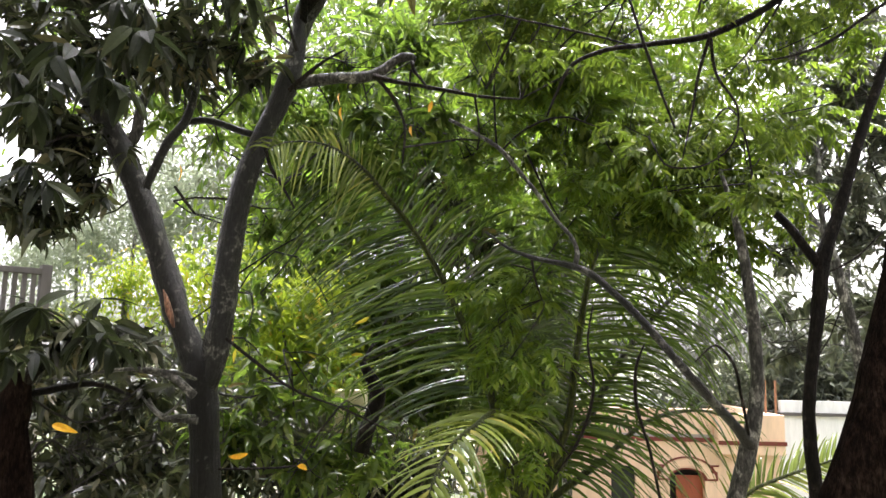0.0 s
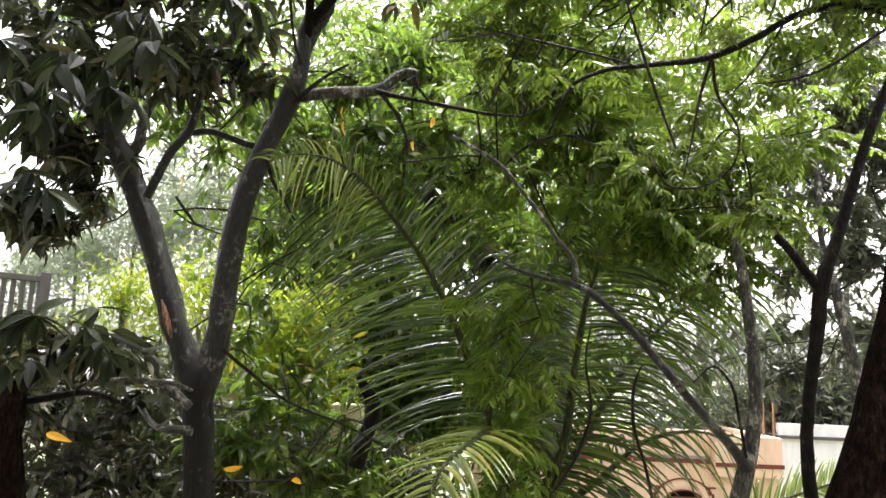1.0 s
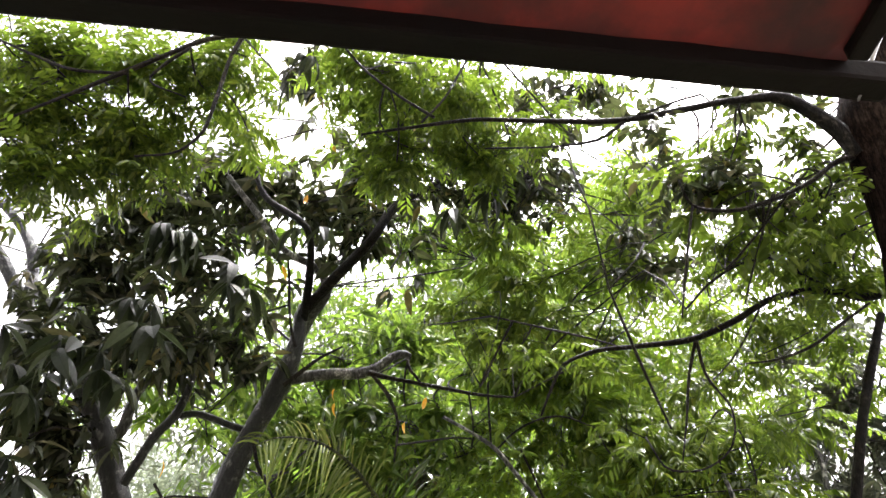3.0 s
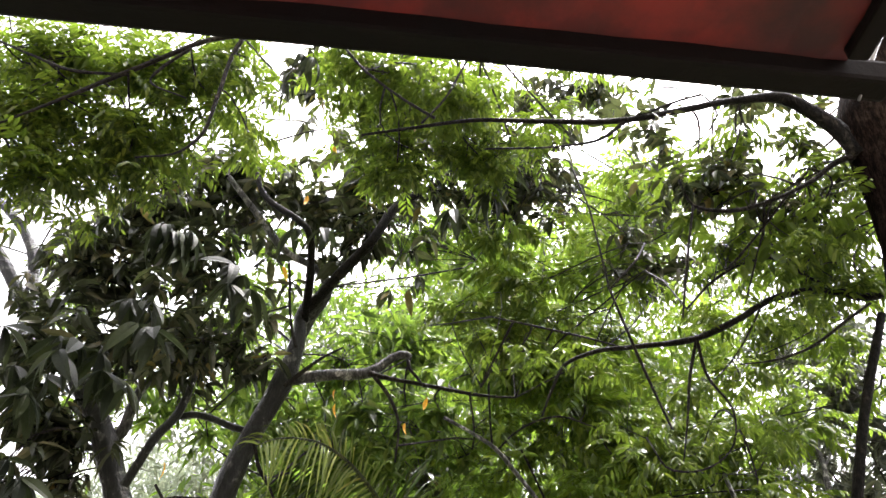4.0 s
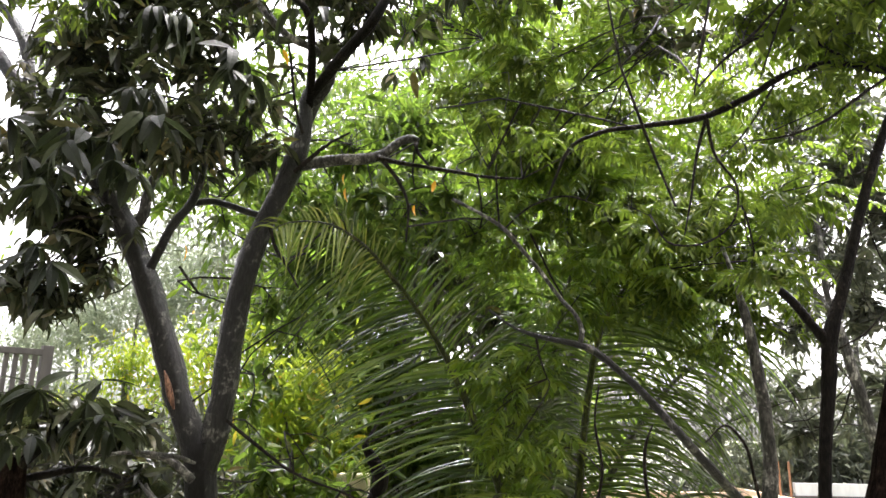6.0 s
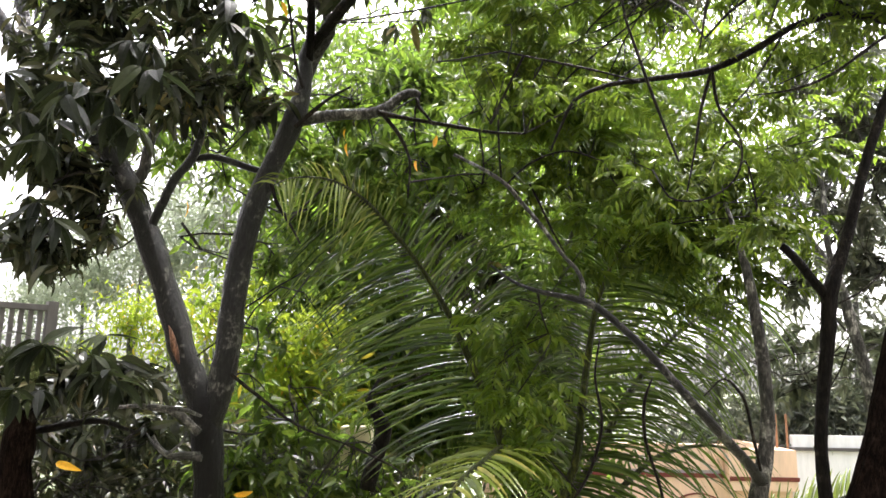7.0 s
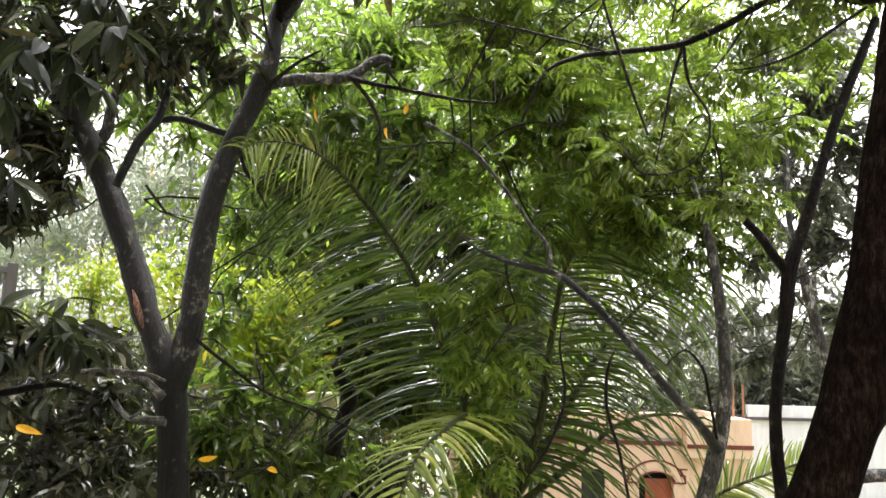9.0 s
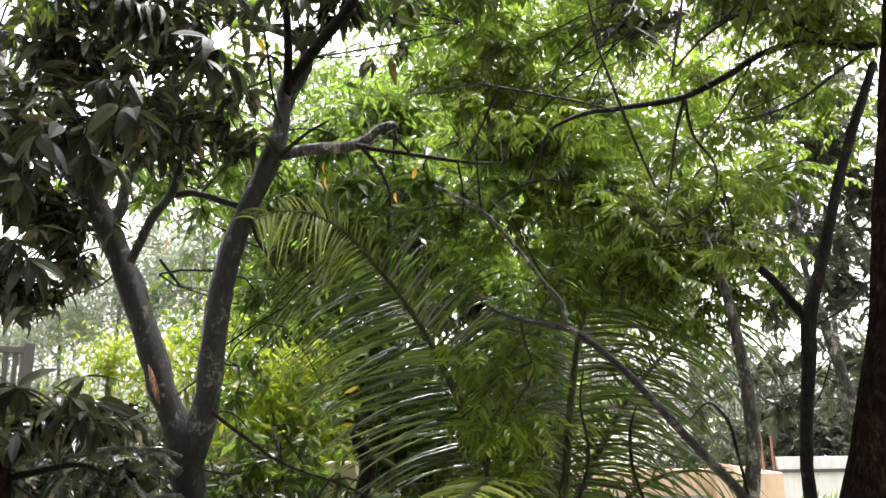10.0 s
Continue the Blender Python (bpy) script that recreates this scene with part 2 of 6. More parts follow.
def smooth_path(pts, step):
    """A smooth curve through (x, y, z, r) points, about step metres apart, with no overshoot on long stretches."""
    p = np.array(pts, float)
    h = np.maximum(np.linalg.norm(np.diff(p[:, :3], axis=0), axis=1), 1e-6)
    sl = np.diff(p, axis=0) / h[:, None]
    m = np.vstack([sl[:1], (sl[:-1] * h[1:, None] + sl[1:] * h[:-1, None]) / (h[1:] + h[:-1])[:, None], sl[-1:]]) if len(p) > 2 else np.vstack([sl, sl])
    out = []
    for i in range(len(h)):
        n = max(2, int(h[i] / step))
        for k in range(n):
            t = k / n
            out.append((2 * t ** 3 - 3 * t * t + 1) * p[i] + (t ** 3 - 2 * t * t + t) * h[i] * m[i] + (3 * t * t - 2 * t ** 3) * p[i + 1] + (t ** 3 - t * t) * h[i] * m[i + 1])
    out.append(p[-1])
    out = np.array(out)
    out[:, 3] = np.maximum(out[:, 3], 0.002)
    return out


WOOD_PATHS = {}


def tube(name, pts, material, parent, label="", sides=10, rough=0.10, step=None, knots=0.0, wander=0.0):
    """A tapered, slightly knobbly limb through (x, y, z, r) points, closed at both ends."""
    rmax = max(q[3] for q in pts)
    path = smooth_path(pts, step or max(0.04, min(0.16, rmax * 1.2)))
    n = len(path)
    if wander:
        for i, q in enumerate(path):
            w = noise.noise_vector(Vector(q[:3]) * 3.1)
            path[i, :3] += np.array(w) * wander * min(1, i / 4, (n - 1 - i) / 4)
    WOOD_PATHS.setdefault(parent.name, []).append(path[:, :3].copy())
    verts, faces = [], []
    tang = np.gradient(path[:, :3], axis=0)
    tang /= np.linalg.norm(tang, axis=1)[:, None] + 1e-9
    side = np.cross(tang[0], (0.3, 0.9, 0.2))
    for i in range(n):
        t = tang[i]
        side = side - t * np.dot(side, t)
        side /= np.linalg.norm(side) + 1e-9
        up = np.cross(t, side)
        c, r = path[i, :3], path[i, 3]
        for k in range(sides):
            a = 2 * math.pi * k / sides
            d = math.cos(a) * side + math.sin(a) * up
            q = c + d * r
            f = 1 + rough * noise.noise(Vector(q) * (0.55 / max(r, 0.02))) + rough * 0.5 * noise.noise(Vector(q) * (1.6 / max(r, 0.02)))
            if knots:
                f += knots * max(0, noise.noise(Vector(c) * 4.0) - 0.25)
            verts.append(c + d * r * f)
        if i:
            for k in range(sides):
                a, b = (i - 1) * sides + k, (i - 1) * sides + (k + 1) % sides
                faces.append((a, b, b + sides, a + sides))
    faces.append(tuple(range(sides))[::-1])
    faces.append(tuple(range((n - 1) * sides, n * sides)))
    me = bpy.data.meshes.new(name)
    me.from_pydata([tuple(v) for v in verts], [], faces)
    me.polygons.foreach_set("use_smooth", [True] * len(me.polygons))
    ob = mesh_part(name, me, material, None, label)
    return under(ob, parent)


RNG = np.random.default_rng(7)


def turn_to(d, roll):
    """Rotation whose x axis is d (n, 3), rolled about it; z as near up as the roll lets it."""
    d = d / (np.linalg.norm(d, axis=1)[:, None] + 1e-9)
    up = np.tile((0.0, 0.0, 1.0), (len(d), 1))
    y = np.cross(up, d)
    y /= np.linalg.norm(y, axis=1)[:, None] + 1e-6
    z = np.cross(d, y)
    c, s = np.cos(roll)[:, None], np.sin(roll)[:, None]
    return np.stack([d, y * c + z * s, -y * s + z * c], axis=2)


def leaf_shape(segs, width, droop, fold, point=1.0):
    """A lance-shaped leaf along x, one long: creased on its midrib, tip bent down. Verts and triangles/quads."""
    v, f = [(0, 0, 0)], []
    for i in range(1, segs):
        t = i / segs
        w = width * math.sin(math.pi * t ** 0.85) ** 0.8 * (1 - 0.25 * t * point)
        z = -droop * t * t
        x = t * (1 - 0.25 * droop * t)
        v += [(x, w, z + fold * w), (x, 0, z), (x, -w, z + fold * w)]
    v.append((1 - 0.25 * droop, 0, -droop))
    e = len(v) - 1
    f += [(0, 2, 1), (0, 3, 2)]
    for i in range(segs - 2):
        a = 1 + 3 * i
        f += [(a, a + 1, a + 4, a + 3), (a + 1, a + 2, a + 5, a + 4)]
    a = 1 + 3 * (segs - 2)
    f += [(a, a + 1, e), (a + 1, a + 2, e)]
    return np.array(v, float), f


def scatter(shapes, pos, rot, size):
    """Stamps leaf shapes (chosen in turn) at poses: verts and faces of one mesh."""
    V, F, base = [], [], 0
    n = len(pos)
    pick = np.arange(n) % len(shapes)
    for s, (sv, sf) in enumerate(shapes):
        ids = np.nonzero(pick == s)[0]
        if not len(ids):
            continue
        w = np.einsum('nij,kj->nki', rot[ids], sv) * size[ids][:, None, None] + pos[ids][:, None, :]
        V.append(w.reshape(-1, 3))
        k = len(sv)
        tri = [q for q in sf if len(q) == 3]
        quad = [q for q in sf if len(q) == 4]
        off = base + np.arange(len(ids)) * k
        for group in (tri, quad):
            if group:
                F.append((np.array(group)[None] + off[:, None, None]).reshape(-1, len(group[0])))
        base += len(ids) * k
    return np.vstack(V), F


def big_mesh(name, V, F, material, smooth=False):
    me = bpy.data.meshes.new(name)
    sizes = np.concatenate([np.full(len(f), f.shape[1]) for f in F])
    flat = np.concatenate([f.ravel() for f in F]).astype(np.int32)
    me.vertices.add(len(V))
    me.vertices.foreach_set("co", V.astype(np.float32).ravel())
    me.loops.add(len(flat))
    me.loops.foreach_set("vertex_index", flat)
    me.polygons.add(len(sizes))
    me.polygons.foreach_set("loop_start", np.concatenate([[0], np.cumsum(sizes)[:-1]]).astype(np.int32))
    me.polygons.foreach_set("use_smooth", np.full(len(sizes), smooth))
    me.update(calc_edges=True)
    me.materials.append(material)
    return me


def blob_points(blobs, rng):
    """Uneven tufts inside ellipsoids (x, y, z, rx, ry, rz, count)."""
    out = []
    for x, y, z, rx, ry, rz, n in blobs:
        d = rng.normal(size=(n, 3))
        d /= np.linalg.norm(d, axis=1)[:, None]
        r = np.minimum(np.abs(rng.normal(0, 0.7, (n, 1))) + 0.15, 1.7)
        q = d * r * (rx, ry, rz)
        out.append(q + (x, y, z))
    return np.vstack(out)


def twigs(blobs, ends, parent, seed, share=0.4, r=0.006, material=None):
    """Thin crooked twigs: from the nearest limb into each tuft of leaves, then out to the leaf whorls. One joined mesh."""
    rng = np.random.default_rng(seed + 500)
    wood = np.vstack(WOOD_PATHS[parent.name])
    V, F = [], []

    def strand(a, b, r0, r1, bend):
        n = 6
        side = rng.normal(size=3) * bend * np.linalg.norm(b - a)
        pts = [a + (b - a) * t + side * math.sin(math.pi * t) + (0, 0, 0.12 * np.linalg.norm(b - a) * math.sin(math.pi * t)) for t in np.linspace(0, 1, n)]
        d = (b - a) / (np.linalg.norm(b - a) + 1e-6)
        u = np.cross(d, (0.2, 0.5, 0.8))
        u /= np.linalg.norm(u) + 1e-6
        w = np.cross(d, u)
        base = len(V)
        for i, p in enumerate(pts):
            rr = r0 + (r1 - r0) * i / (n - 1)
            for k in range(4):
                V.append(p + rr * (math.cos(k * math.pi / 2) * u + math.sin(k * math.pi / 2) * w))
        for i in range(n - 1):
            for k in range(4):
                q = base + 4 * i
                F.append((q + k, q + (k + 1) % 4, q + 4 + (k + 1) % 4, q + 4 + k))
        return pts

    start = 0
    for x, y, z, rx, ry, rz, n in blobs:
        mine = ends[start:start + n]
        start += n
        c = np.array((x, y, z))
        near = wood[np.argmin(((wood - c) ** 2).sum(1))]
        if np.linalg.norm(near - c) > 0.05:
            hub = strand(near, c, r * 1.5, r * 1.1, 0.2)
        else:
            hub = [c]
        for e in mine:
            if rng.random() < share:
                h = hub[rng.integers(len(hub) // 2, len(hub))]
                if np.linalg.norm(h - e) > 0.05:
                    strand(h, e, r * 0.9, r * 0.4, 0.18)
    me = big_mesh("twig", np.array(V), [np.array(F)], material or M_TWIG, True)
    ob = mesh_part("twig", me, None, None, "thin dark twigs")
    ob["kind"] = "stuff"
    return under(ob, parent)


MANGO_SHAPES = [leaf_shape(5, 0.160, dr, 0.25 + 0.1 * k) for k, dr in enumerate((0.12, 0.28, 0.45))]
MANGO_FAR_SHAPES = [leaf_shape(3, 0.14, dr, 0.3) for dr in (0.15, 0.35)]
OVATE = [leaf_shape(5, 0.25, 0.15, 0.15), leaf_shape(5, 0.22, 0.3, 0.2)]
LEAFLET = [leaf_shape(3, 0.16, 0.15, 0.2), leaf_shape(3, 0.14, 0.3, 0.25)]


def mango_tufts(name, blobs, material, parent, size=0.2, per=9, shapes=MANGO_SHAPES, hang=0.55, seed=1, label=""):
    """Drooping whorls of long leaves at twig ends."""
    rng = np.random.default_rng(seed)
    c = blob_points(blobs, rng)
    twigs(blobs, c, parent, seed)
    n = len(c)
    axis = rng.normal(size=(n, 3)) * 0.5 + (0, 0, 0.25)
    pos = np.repeat(c, per, axis=0)
    az = rng.random(n * per) * 2 * math.pi
    d = np.stack([np.cos(az), np.sin(az), rng.normal(-hang, 0.45, n * per)], axis=1) + 0.5 * np.repeat(axis, per, axis=0)
    pos = pos + rng.normal(size=pos.shape) * 0.02
    rot = turn_to(d, rng.normal(0, 0.5, n * per))
    V, F = scatter(shapes, pos, rot, size * rng.uniform(0.4, 1.25, n * per))
    ob = mesh_part(name, big_mesh(name, V, F, material), None, None, label)
    return under(ob, parent)


def neem_tufts(name, blobs, material, parent, frond=0.30, per=5, pairs=6, leaflet=0.07, seed=2, label="", shapes=None):
    """Feathered leaves: thin stalks with paired curved leaflets, fanned out from twig ends."""
    rng = np.random.default_rng(seed)
    c = blob_points(blobs, rng)
    twigs(blobs, c, parent, seed, 0.6, 0.005)
    n = len(c) * per
    base = np.repeat(c, per, axis=0) + rng.normal(size=(n, 3)) * 0.03
    az = rng.random(n) * 2 * math.pi
    d = np.stack([np.cos(az), np.sin(az), rng.normal(-0.15, 0.4, n)], axis=1)
    R = turn_to(d, rng.normal(0, 0.35, n))
    L = frond * rng.uniform(0.7, 1.25, n)
    drop = rng.uniform(0.1, 0.45, n)
    P, Q, S = [], [], []
    for i in range(pairs * 2 + 1):
        t = 0.22 + 0.78 * (i // 2) / pairs
        sgn = 1 if i % 2 else -1
        local = np.stack([t * L * (1 - 0.2 * drop * t), np.zeros(n), -drop * t * t * L], axis=1)
        p = base + np.einsum('nij,nj->ni', R, local)
        a = sgn * rng.normal(1.0, 0.12, n) if i < pairs * 2 else np.zeros(n)
        dl = np.stack([np.cos(a), np.sin(a), rng.normal(-0.25, 0.15, n) - drop * t], axis=1)
        dw = np.einsum('nij,nj->ni', R, dl)
        P.append(p)
        Q.append(turn_to(dw, rng.normal(0, 0.4, n)))
        S.append(leaflet * (0.75 + 0.5 * math.sin(math.pi * min(1, t))) * rng.uniform(0.8, 1.2, n))
    V, F = scatter(shapes or LEAFLET, np.vstack(P), np.vstack(Q), np.concatenate(S))
    # stalks
    st = np.array([(0, 0.004, 0), (0.5, 0.004, -0.06), (1, 0, -0.25), (0.5, -0.004, -0.06), (0, -0.004, 0)])
    V2, F2 = scatter([(st, [(0, 1, 3, 4), (1, 2, 3)])], base, R, L)
    F += [f + len(V) for f in F2]
    ob = mesh_part(name, big_mesh(name, np.vstack([V, V2]), F, material), None, None, label)
    return under(ob, parent)


def loose_leaves(name, blobs, material, parent, size=0.16, per=10, spread=0.22, seed=3, label=""):
    """Far foliage: small simple leaves in uneven clumps."""
    rng = np.random.default_rng(seed)
    c = blob_points(blobs, rng)
    n = len(c) * per
    pos = np.repeat(c, per, axis=0) + rng.normal(size=(n, 3)) * spread
    d = rng.normal(size=(n, 3)) + (0, 0, -0.5)
    V, F = scatter(MANGO_FAR_SHAPES, pos, turn_to(d, rng.normal(0, 0.9, n)), size * rng.uniform(0.6, 1.3, n))
    ob = mesh_part(name, big_mesh(name, V, F, material), None, None, label)
    return under(ob, parent)


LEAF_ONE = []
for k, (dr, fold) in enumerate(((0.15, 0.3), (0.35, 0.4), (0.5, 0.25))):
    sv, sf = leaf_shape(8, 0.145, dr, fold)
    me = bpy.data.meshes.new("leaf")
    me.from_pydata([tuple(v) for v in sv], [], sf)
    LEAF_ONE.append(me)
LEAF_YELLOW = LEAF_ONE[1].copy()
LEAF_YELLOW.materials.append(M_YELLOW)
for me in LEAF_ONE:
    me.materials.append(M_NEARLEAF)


def single_leaves(parent, blobs, size, per=8, hang=0.5, seed=5):
    """Large leaves near by, each a part of its tree, in whorls round twig ends."""
    rng = np.random.default_rng(seed)
    for c in blob_points(blobs, rng):
        for k in range(per):
            a = rng.random() * 2 * math.pi
            d = np.array([[math.cos(a), math.sin(a), rng.normal(-hang, 0.4)]])
            r = turn_to(d, rng.normal(0, 0.4, 1))[0]
            ob = new("leaf", LEAF_ONE[k % 3])
            ob.parent = parent
            ob.matrix_parent_inverse = Matrix.Translation(parent.location).inverted()
            sz = size * rng.uniform(0.7, 1.2)
            ob.matrix_basis = Matrix.Translation(Vector(c)) @ Matrix([list(q) for q in r]).to_4x4() @ Matrix.Diagonal((sz, sz, sz, 1))


def yellow_leaf(parent, at, down, size, seed):
    """One yellowed hanging leaf."""
    rng = np.random.default_rng(seed)
    d = np.array([[rng.normal(0, 0.4), rng.normal(0, 0.4), -down]])
    r = turn_to(d, np.array([rng.normal(1.4, 0.4)]))[0]
    ob = new("leaf", LEAF_YELLOW)
    ob["label"] = "bright yellow wilted leaf"
    ob.parent = parent
    ob.matrix_parent_inverse = Matrix.Translation(parent.location).inverted()
    ob.matrix_basis = Matrix.Translation(Vector(at)) @ Matrix([list(q) for q in r]).to_4x4() @ Matrix.Diagonal((size, size, size, 1))


def frond(parent, pts, length, material=None, seed=0, droop=0.5, pairs=60, lean=0.75, width=0.021, label="feathered green coconut frond", face=(0, 0, 1.0), single=False, start=0.10):
    """Coconut frond: an arching rachis and two rows of long hanging leaflets."""
    rng = np.random.default_rng(seed + 40)
    ra = tube("frond", pts, M_RACHIS, parent, label, sides=6, rough=0.05, step=0.08)
    path = smooth_path(pts, 0.03)
    seg = np.linalg.norm(np.diff(path[:, :3], axis=0), axis=1)
    cum = np.concatenate([[0], np.cumsum(seg)])
    V, F, base = [], [], 0
    for i in range(pairs):
        t = start + (1 - start) * (i + rng.uniform(-0.2, 0.2)) / pairs
        s = min(max(t, 0), 0.999) * cum[-1]
        k = min(np.searchsorted(cum, s, side='right') - 1, len(path) - 2)
        c = path[k, :3] + (path[k + 1, :3] - path[k, :3]) * (s - cum[k]) / max(seg[k], 1e-6)
        tg = path[min(k + 2, len(path) - 1), :3] - path[max(k - 1, 0), :3]
        tg = tg / np.linalg.norm(tg)
        across = np.cross(tg, face)
        across /= np.linalg.norm(across) + 1e-6
        nrm = np.cross(across, tg)
        for sgn in (-1, 1):
            ll = length * (0.35 + 0.65 * math.sin(math.pi * (0.18 + 0.76 * t)) ** 0.8) * rng.uniform(0.85, 1.1)
            d = tg * (lean + rng.normal(0, 0.08)) + sgn * across * 1.0 + nrm * rng.normal(0.15, 0.12)
            d /= np.linalg.norm(d)
            dr = droop * rng.uniform(0.6, 1.4)
            wv = np.cross(d, nrm)
            wv /= np.linalg.norm(wv) + 1e-6
            tw = rng.normal(0.25, 0.6)
            nv = np.cross(d, wv)
            wv, nv = wv * math.cos(tw) + nv * math.sin(tw), nv * math.cos(tw) - wv * math.sin(tw)
            n = 6
            for q in range(n + 1):
                u = q / n
                p = c + d * ll * u * (1 - 0.25 * dr * u) + np.array((0, 0, -1.0)) * dr * ll * u * u
                w = width * (1 - u) ** 0.6 * (0.5 + min(u * 4, 0.5)) * length ** 0.3
                V += [p + wv * w, p - nv * w * 0.4, p - wv * w] if q < n else [p]
            for q in range(n - 1):
                a = base + 3 * q
                F += [(a, a + 1, a + 4, a + 3), (a + 1, a + 2, a + 5, a + 4)]
            a = base + 3 * (n - 1)
            F += [(a, a + 1, a + 3, a + 3), (a + 1, a + 2, a + 3, a + 3)]
            base += 3 * n + 1
    mt = material or M_PALM
    if single:
        V = np.array(V)
        k = 3 * 6 + 1
        per = len(F) // (len(V) // k)
        for q in range(len(V) // k):
            me = bpy.data.meshes.new("leaflet")
            fs = [tuple(int(a - q * k) for a in (f if f[2] != f[3] else f[:3])) for f in F[q * per:(q + 1) * per]]
            me.from_pydata([tuple(v) for v in V[q * k:(q + 1) * k]], [], fs)
            me.polygons.foreach_set("use_smooth", [True] * len(fs))
            mesh_part("leaflet", me, mt, ra)
        return ra
    quads = np.array([f for f in F if f[2] != f[3]])
    tris = np.array([f[:3] for f in F if f[2] == f[3]])
    lf = mesh_part("foliage", big_mesh("foliage", np.array(V), [quads, tris], mt, True), None, ra)
    lf["kind"] = "stuff"
    return ra


# ---- ground ----
bm = bmesh.new()
bmesh.ops.create_grid(bm, x_segments=60, y_segments=60, size=1.0)
for v in bm.verts:
    x, y = v.co.x, v.co.y
    v.co.x, v.co.y = math.copysign(abs(x) ** 3, x) * 2500, math.copysign(abs(y) ** 3, y) * 2500
    v.co.z = 0.12 * noise.noise(v.co * 0.2) if abs(v.co.x) < 60 and abs(v.co.y) < 60 else 0.0
tagged(part("ground", bm, M_GROUND), "wet brown garden earth with patches of grass", "ground", kind="structure")

# ---- covered terrace ----
FLOOR = EYE - 1.6
bm = bmesh.new()
add_box(bm, (-4.5, -2.2, FLOOR - 0.18), (3.0, 0.5, FLOOR), 0.01)
tagged(part("terrace_floor", bm, M_GREY), "wet grey concrete terrace floor slab", "floor", kind="structure")
# Unseen wall, made tall and wide to block sky light from behind the camera.
bm = bmesh.new()
add_box(bm, (-9.3, -2.5, 0), (9.8, -2.2, 16.0), 0.01)
tagged(part("shade_wall_south", bm, M_BEIGE), "plain plastered wall behind the terrace, unseen and raised to block the sky", "wall", kind="structure")
# Side walls out of view, added only to cut low light from the horizon.
for side, x0, x1, y1 in (("shade_wall_west", -9.6, -9.3, 11.5), ("shade_wall_east", 9.8, 10.1, 14.5)):
    bm = bmesh.new()
    add_box(bm, (x0, -2.5, 0), (x1, y1, 10.0), 0.01)
    tagged(part(side, bm, M_GREY), "plain concrete side wall out of view, added to block low sky light", "wall", kind="structure")
bm = bmesh.new()
add_box(bm, (-4.5, -2.2, 0), (3.0, 0.3, FLOOR - 0.18), 0.01)
tagged(part("wall_below", bm, M_BEIGE), "plain plastered lower storey under the terrace", "wall", kind="structure")

# awning: a sagging sheet on dark bars, its front edge askew
AZ = EYE + 1.25
awning = thing("awning", (0, 0, AZ), "red tarpaulin awning on a dark steel frame, dripping with rain", "awning")
AF0, AF1 = Vector((-2.2, 0.99, 0.05)), Vector((0.93, 1.28, 0.05))
AB0, AB1 = Vector((-2.2, -2.2, 0.4)), Vector((1.0, -2.2, 0.4))
bm = bmesh.new()
grid = [[None] * 25 for _ in range(41)]
for i in range(41):
    for j in range(25):
        u, v = i / 40, j / 24
        p = AF0.lerp(AF1, u).lerp(AB0.lerp(AB1, u), v)
        p.z += 0.012 + 0.02 * math.sin(u * 22 + 1.5 * v) * math.sin(v * 7) - 0.05 * math.sin(math.pi * v) + 0.015 * noise.noise(p * 5)
        grid[i][j] = bm.verts.new(p)
for i in range(40):
    for j in range(24):
        bm.faces.new((grid[i][j], grid[i + 1][j], grid[i + 1][j + 1], grid[i][j + 1]))
bmesh.ops.solidify(bm, geom=bm.faces[:], thickness=0.004)
sheet = part("sheet", bm, M_TARP, awning, "taut red tarpaulin sheet")


def bar(name, a, b, w, h, material, parent, label=""):
    """A square bar from a to b, w wide and h high, edges eased."""
    a, b = Vector(a), Vector(b)
    d = b - a
    bm = bmesh.new()
    add_box(bm, (0, -w / 2, -h / 2), (d.length, w / 2, h / 2), min(w, h) * 0.18)
    x = d.normalized()
    y = Vector((0, 0, 1)).cross(x).normalized()
    z = x.cross(y)
    m = Matrix((x, y, z)).transposed().to_4x4()
    m.translation = a
    bmesh.ops.transform(bm, matrix=m, verts=bm.verts)
    return part(name, bm, material, parent, label)


bar("front_beam", AF0 + Vector((0, 0.02, -0.01)), AF1 + Vector((0.12, 0.03, -0.01)), 0.075, 0.07, M_STEELDARK, awning, "dark wet edge beam")
bar("side_beam", AF1 + Vector((0, -0.05, 0.01)), AB1 + Vector((0, 0.02, 0.0)), 0.05, 0.08, M_STEELDARK, awning, "dark steel side rail")
bar("rafter", AF1.lerp(AF0, 0.6) + Vector((0, -0.05, 0.0)), AB1.lerp(AB0, 0.6), 0.04, 0.06, M_STEELDARK, awning)

# Thin pale glossy sliver hanging from the awning's right corner.
sliver = tube("corner_sliver", [(1.16, 1.32, 7.17, 0.004), (1.09, 1.32, 7.07, 0.006), (1.04, 1.32, 6.98, 0.006), (1.01, 1.32, 6.91, 0.004), (0.97, 1.32, 6.84, 0.003)], M_SLIVER, awning, "thin pale glossy sliver at the corner", sides=8, rough=0.5, wander=0.01)

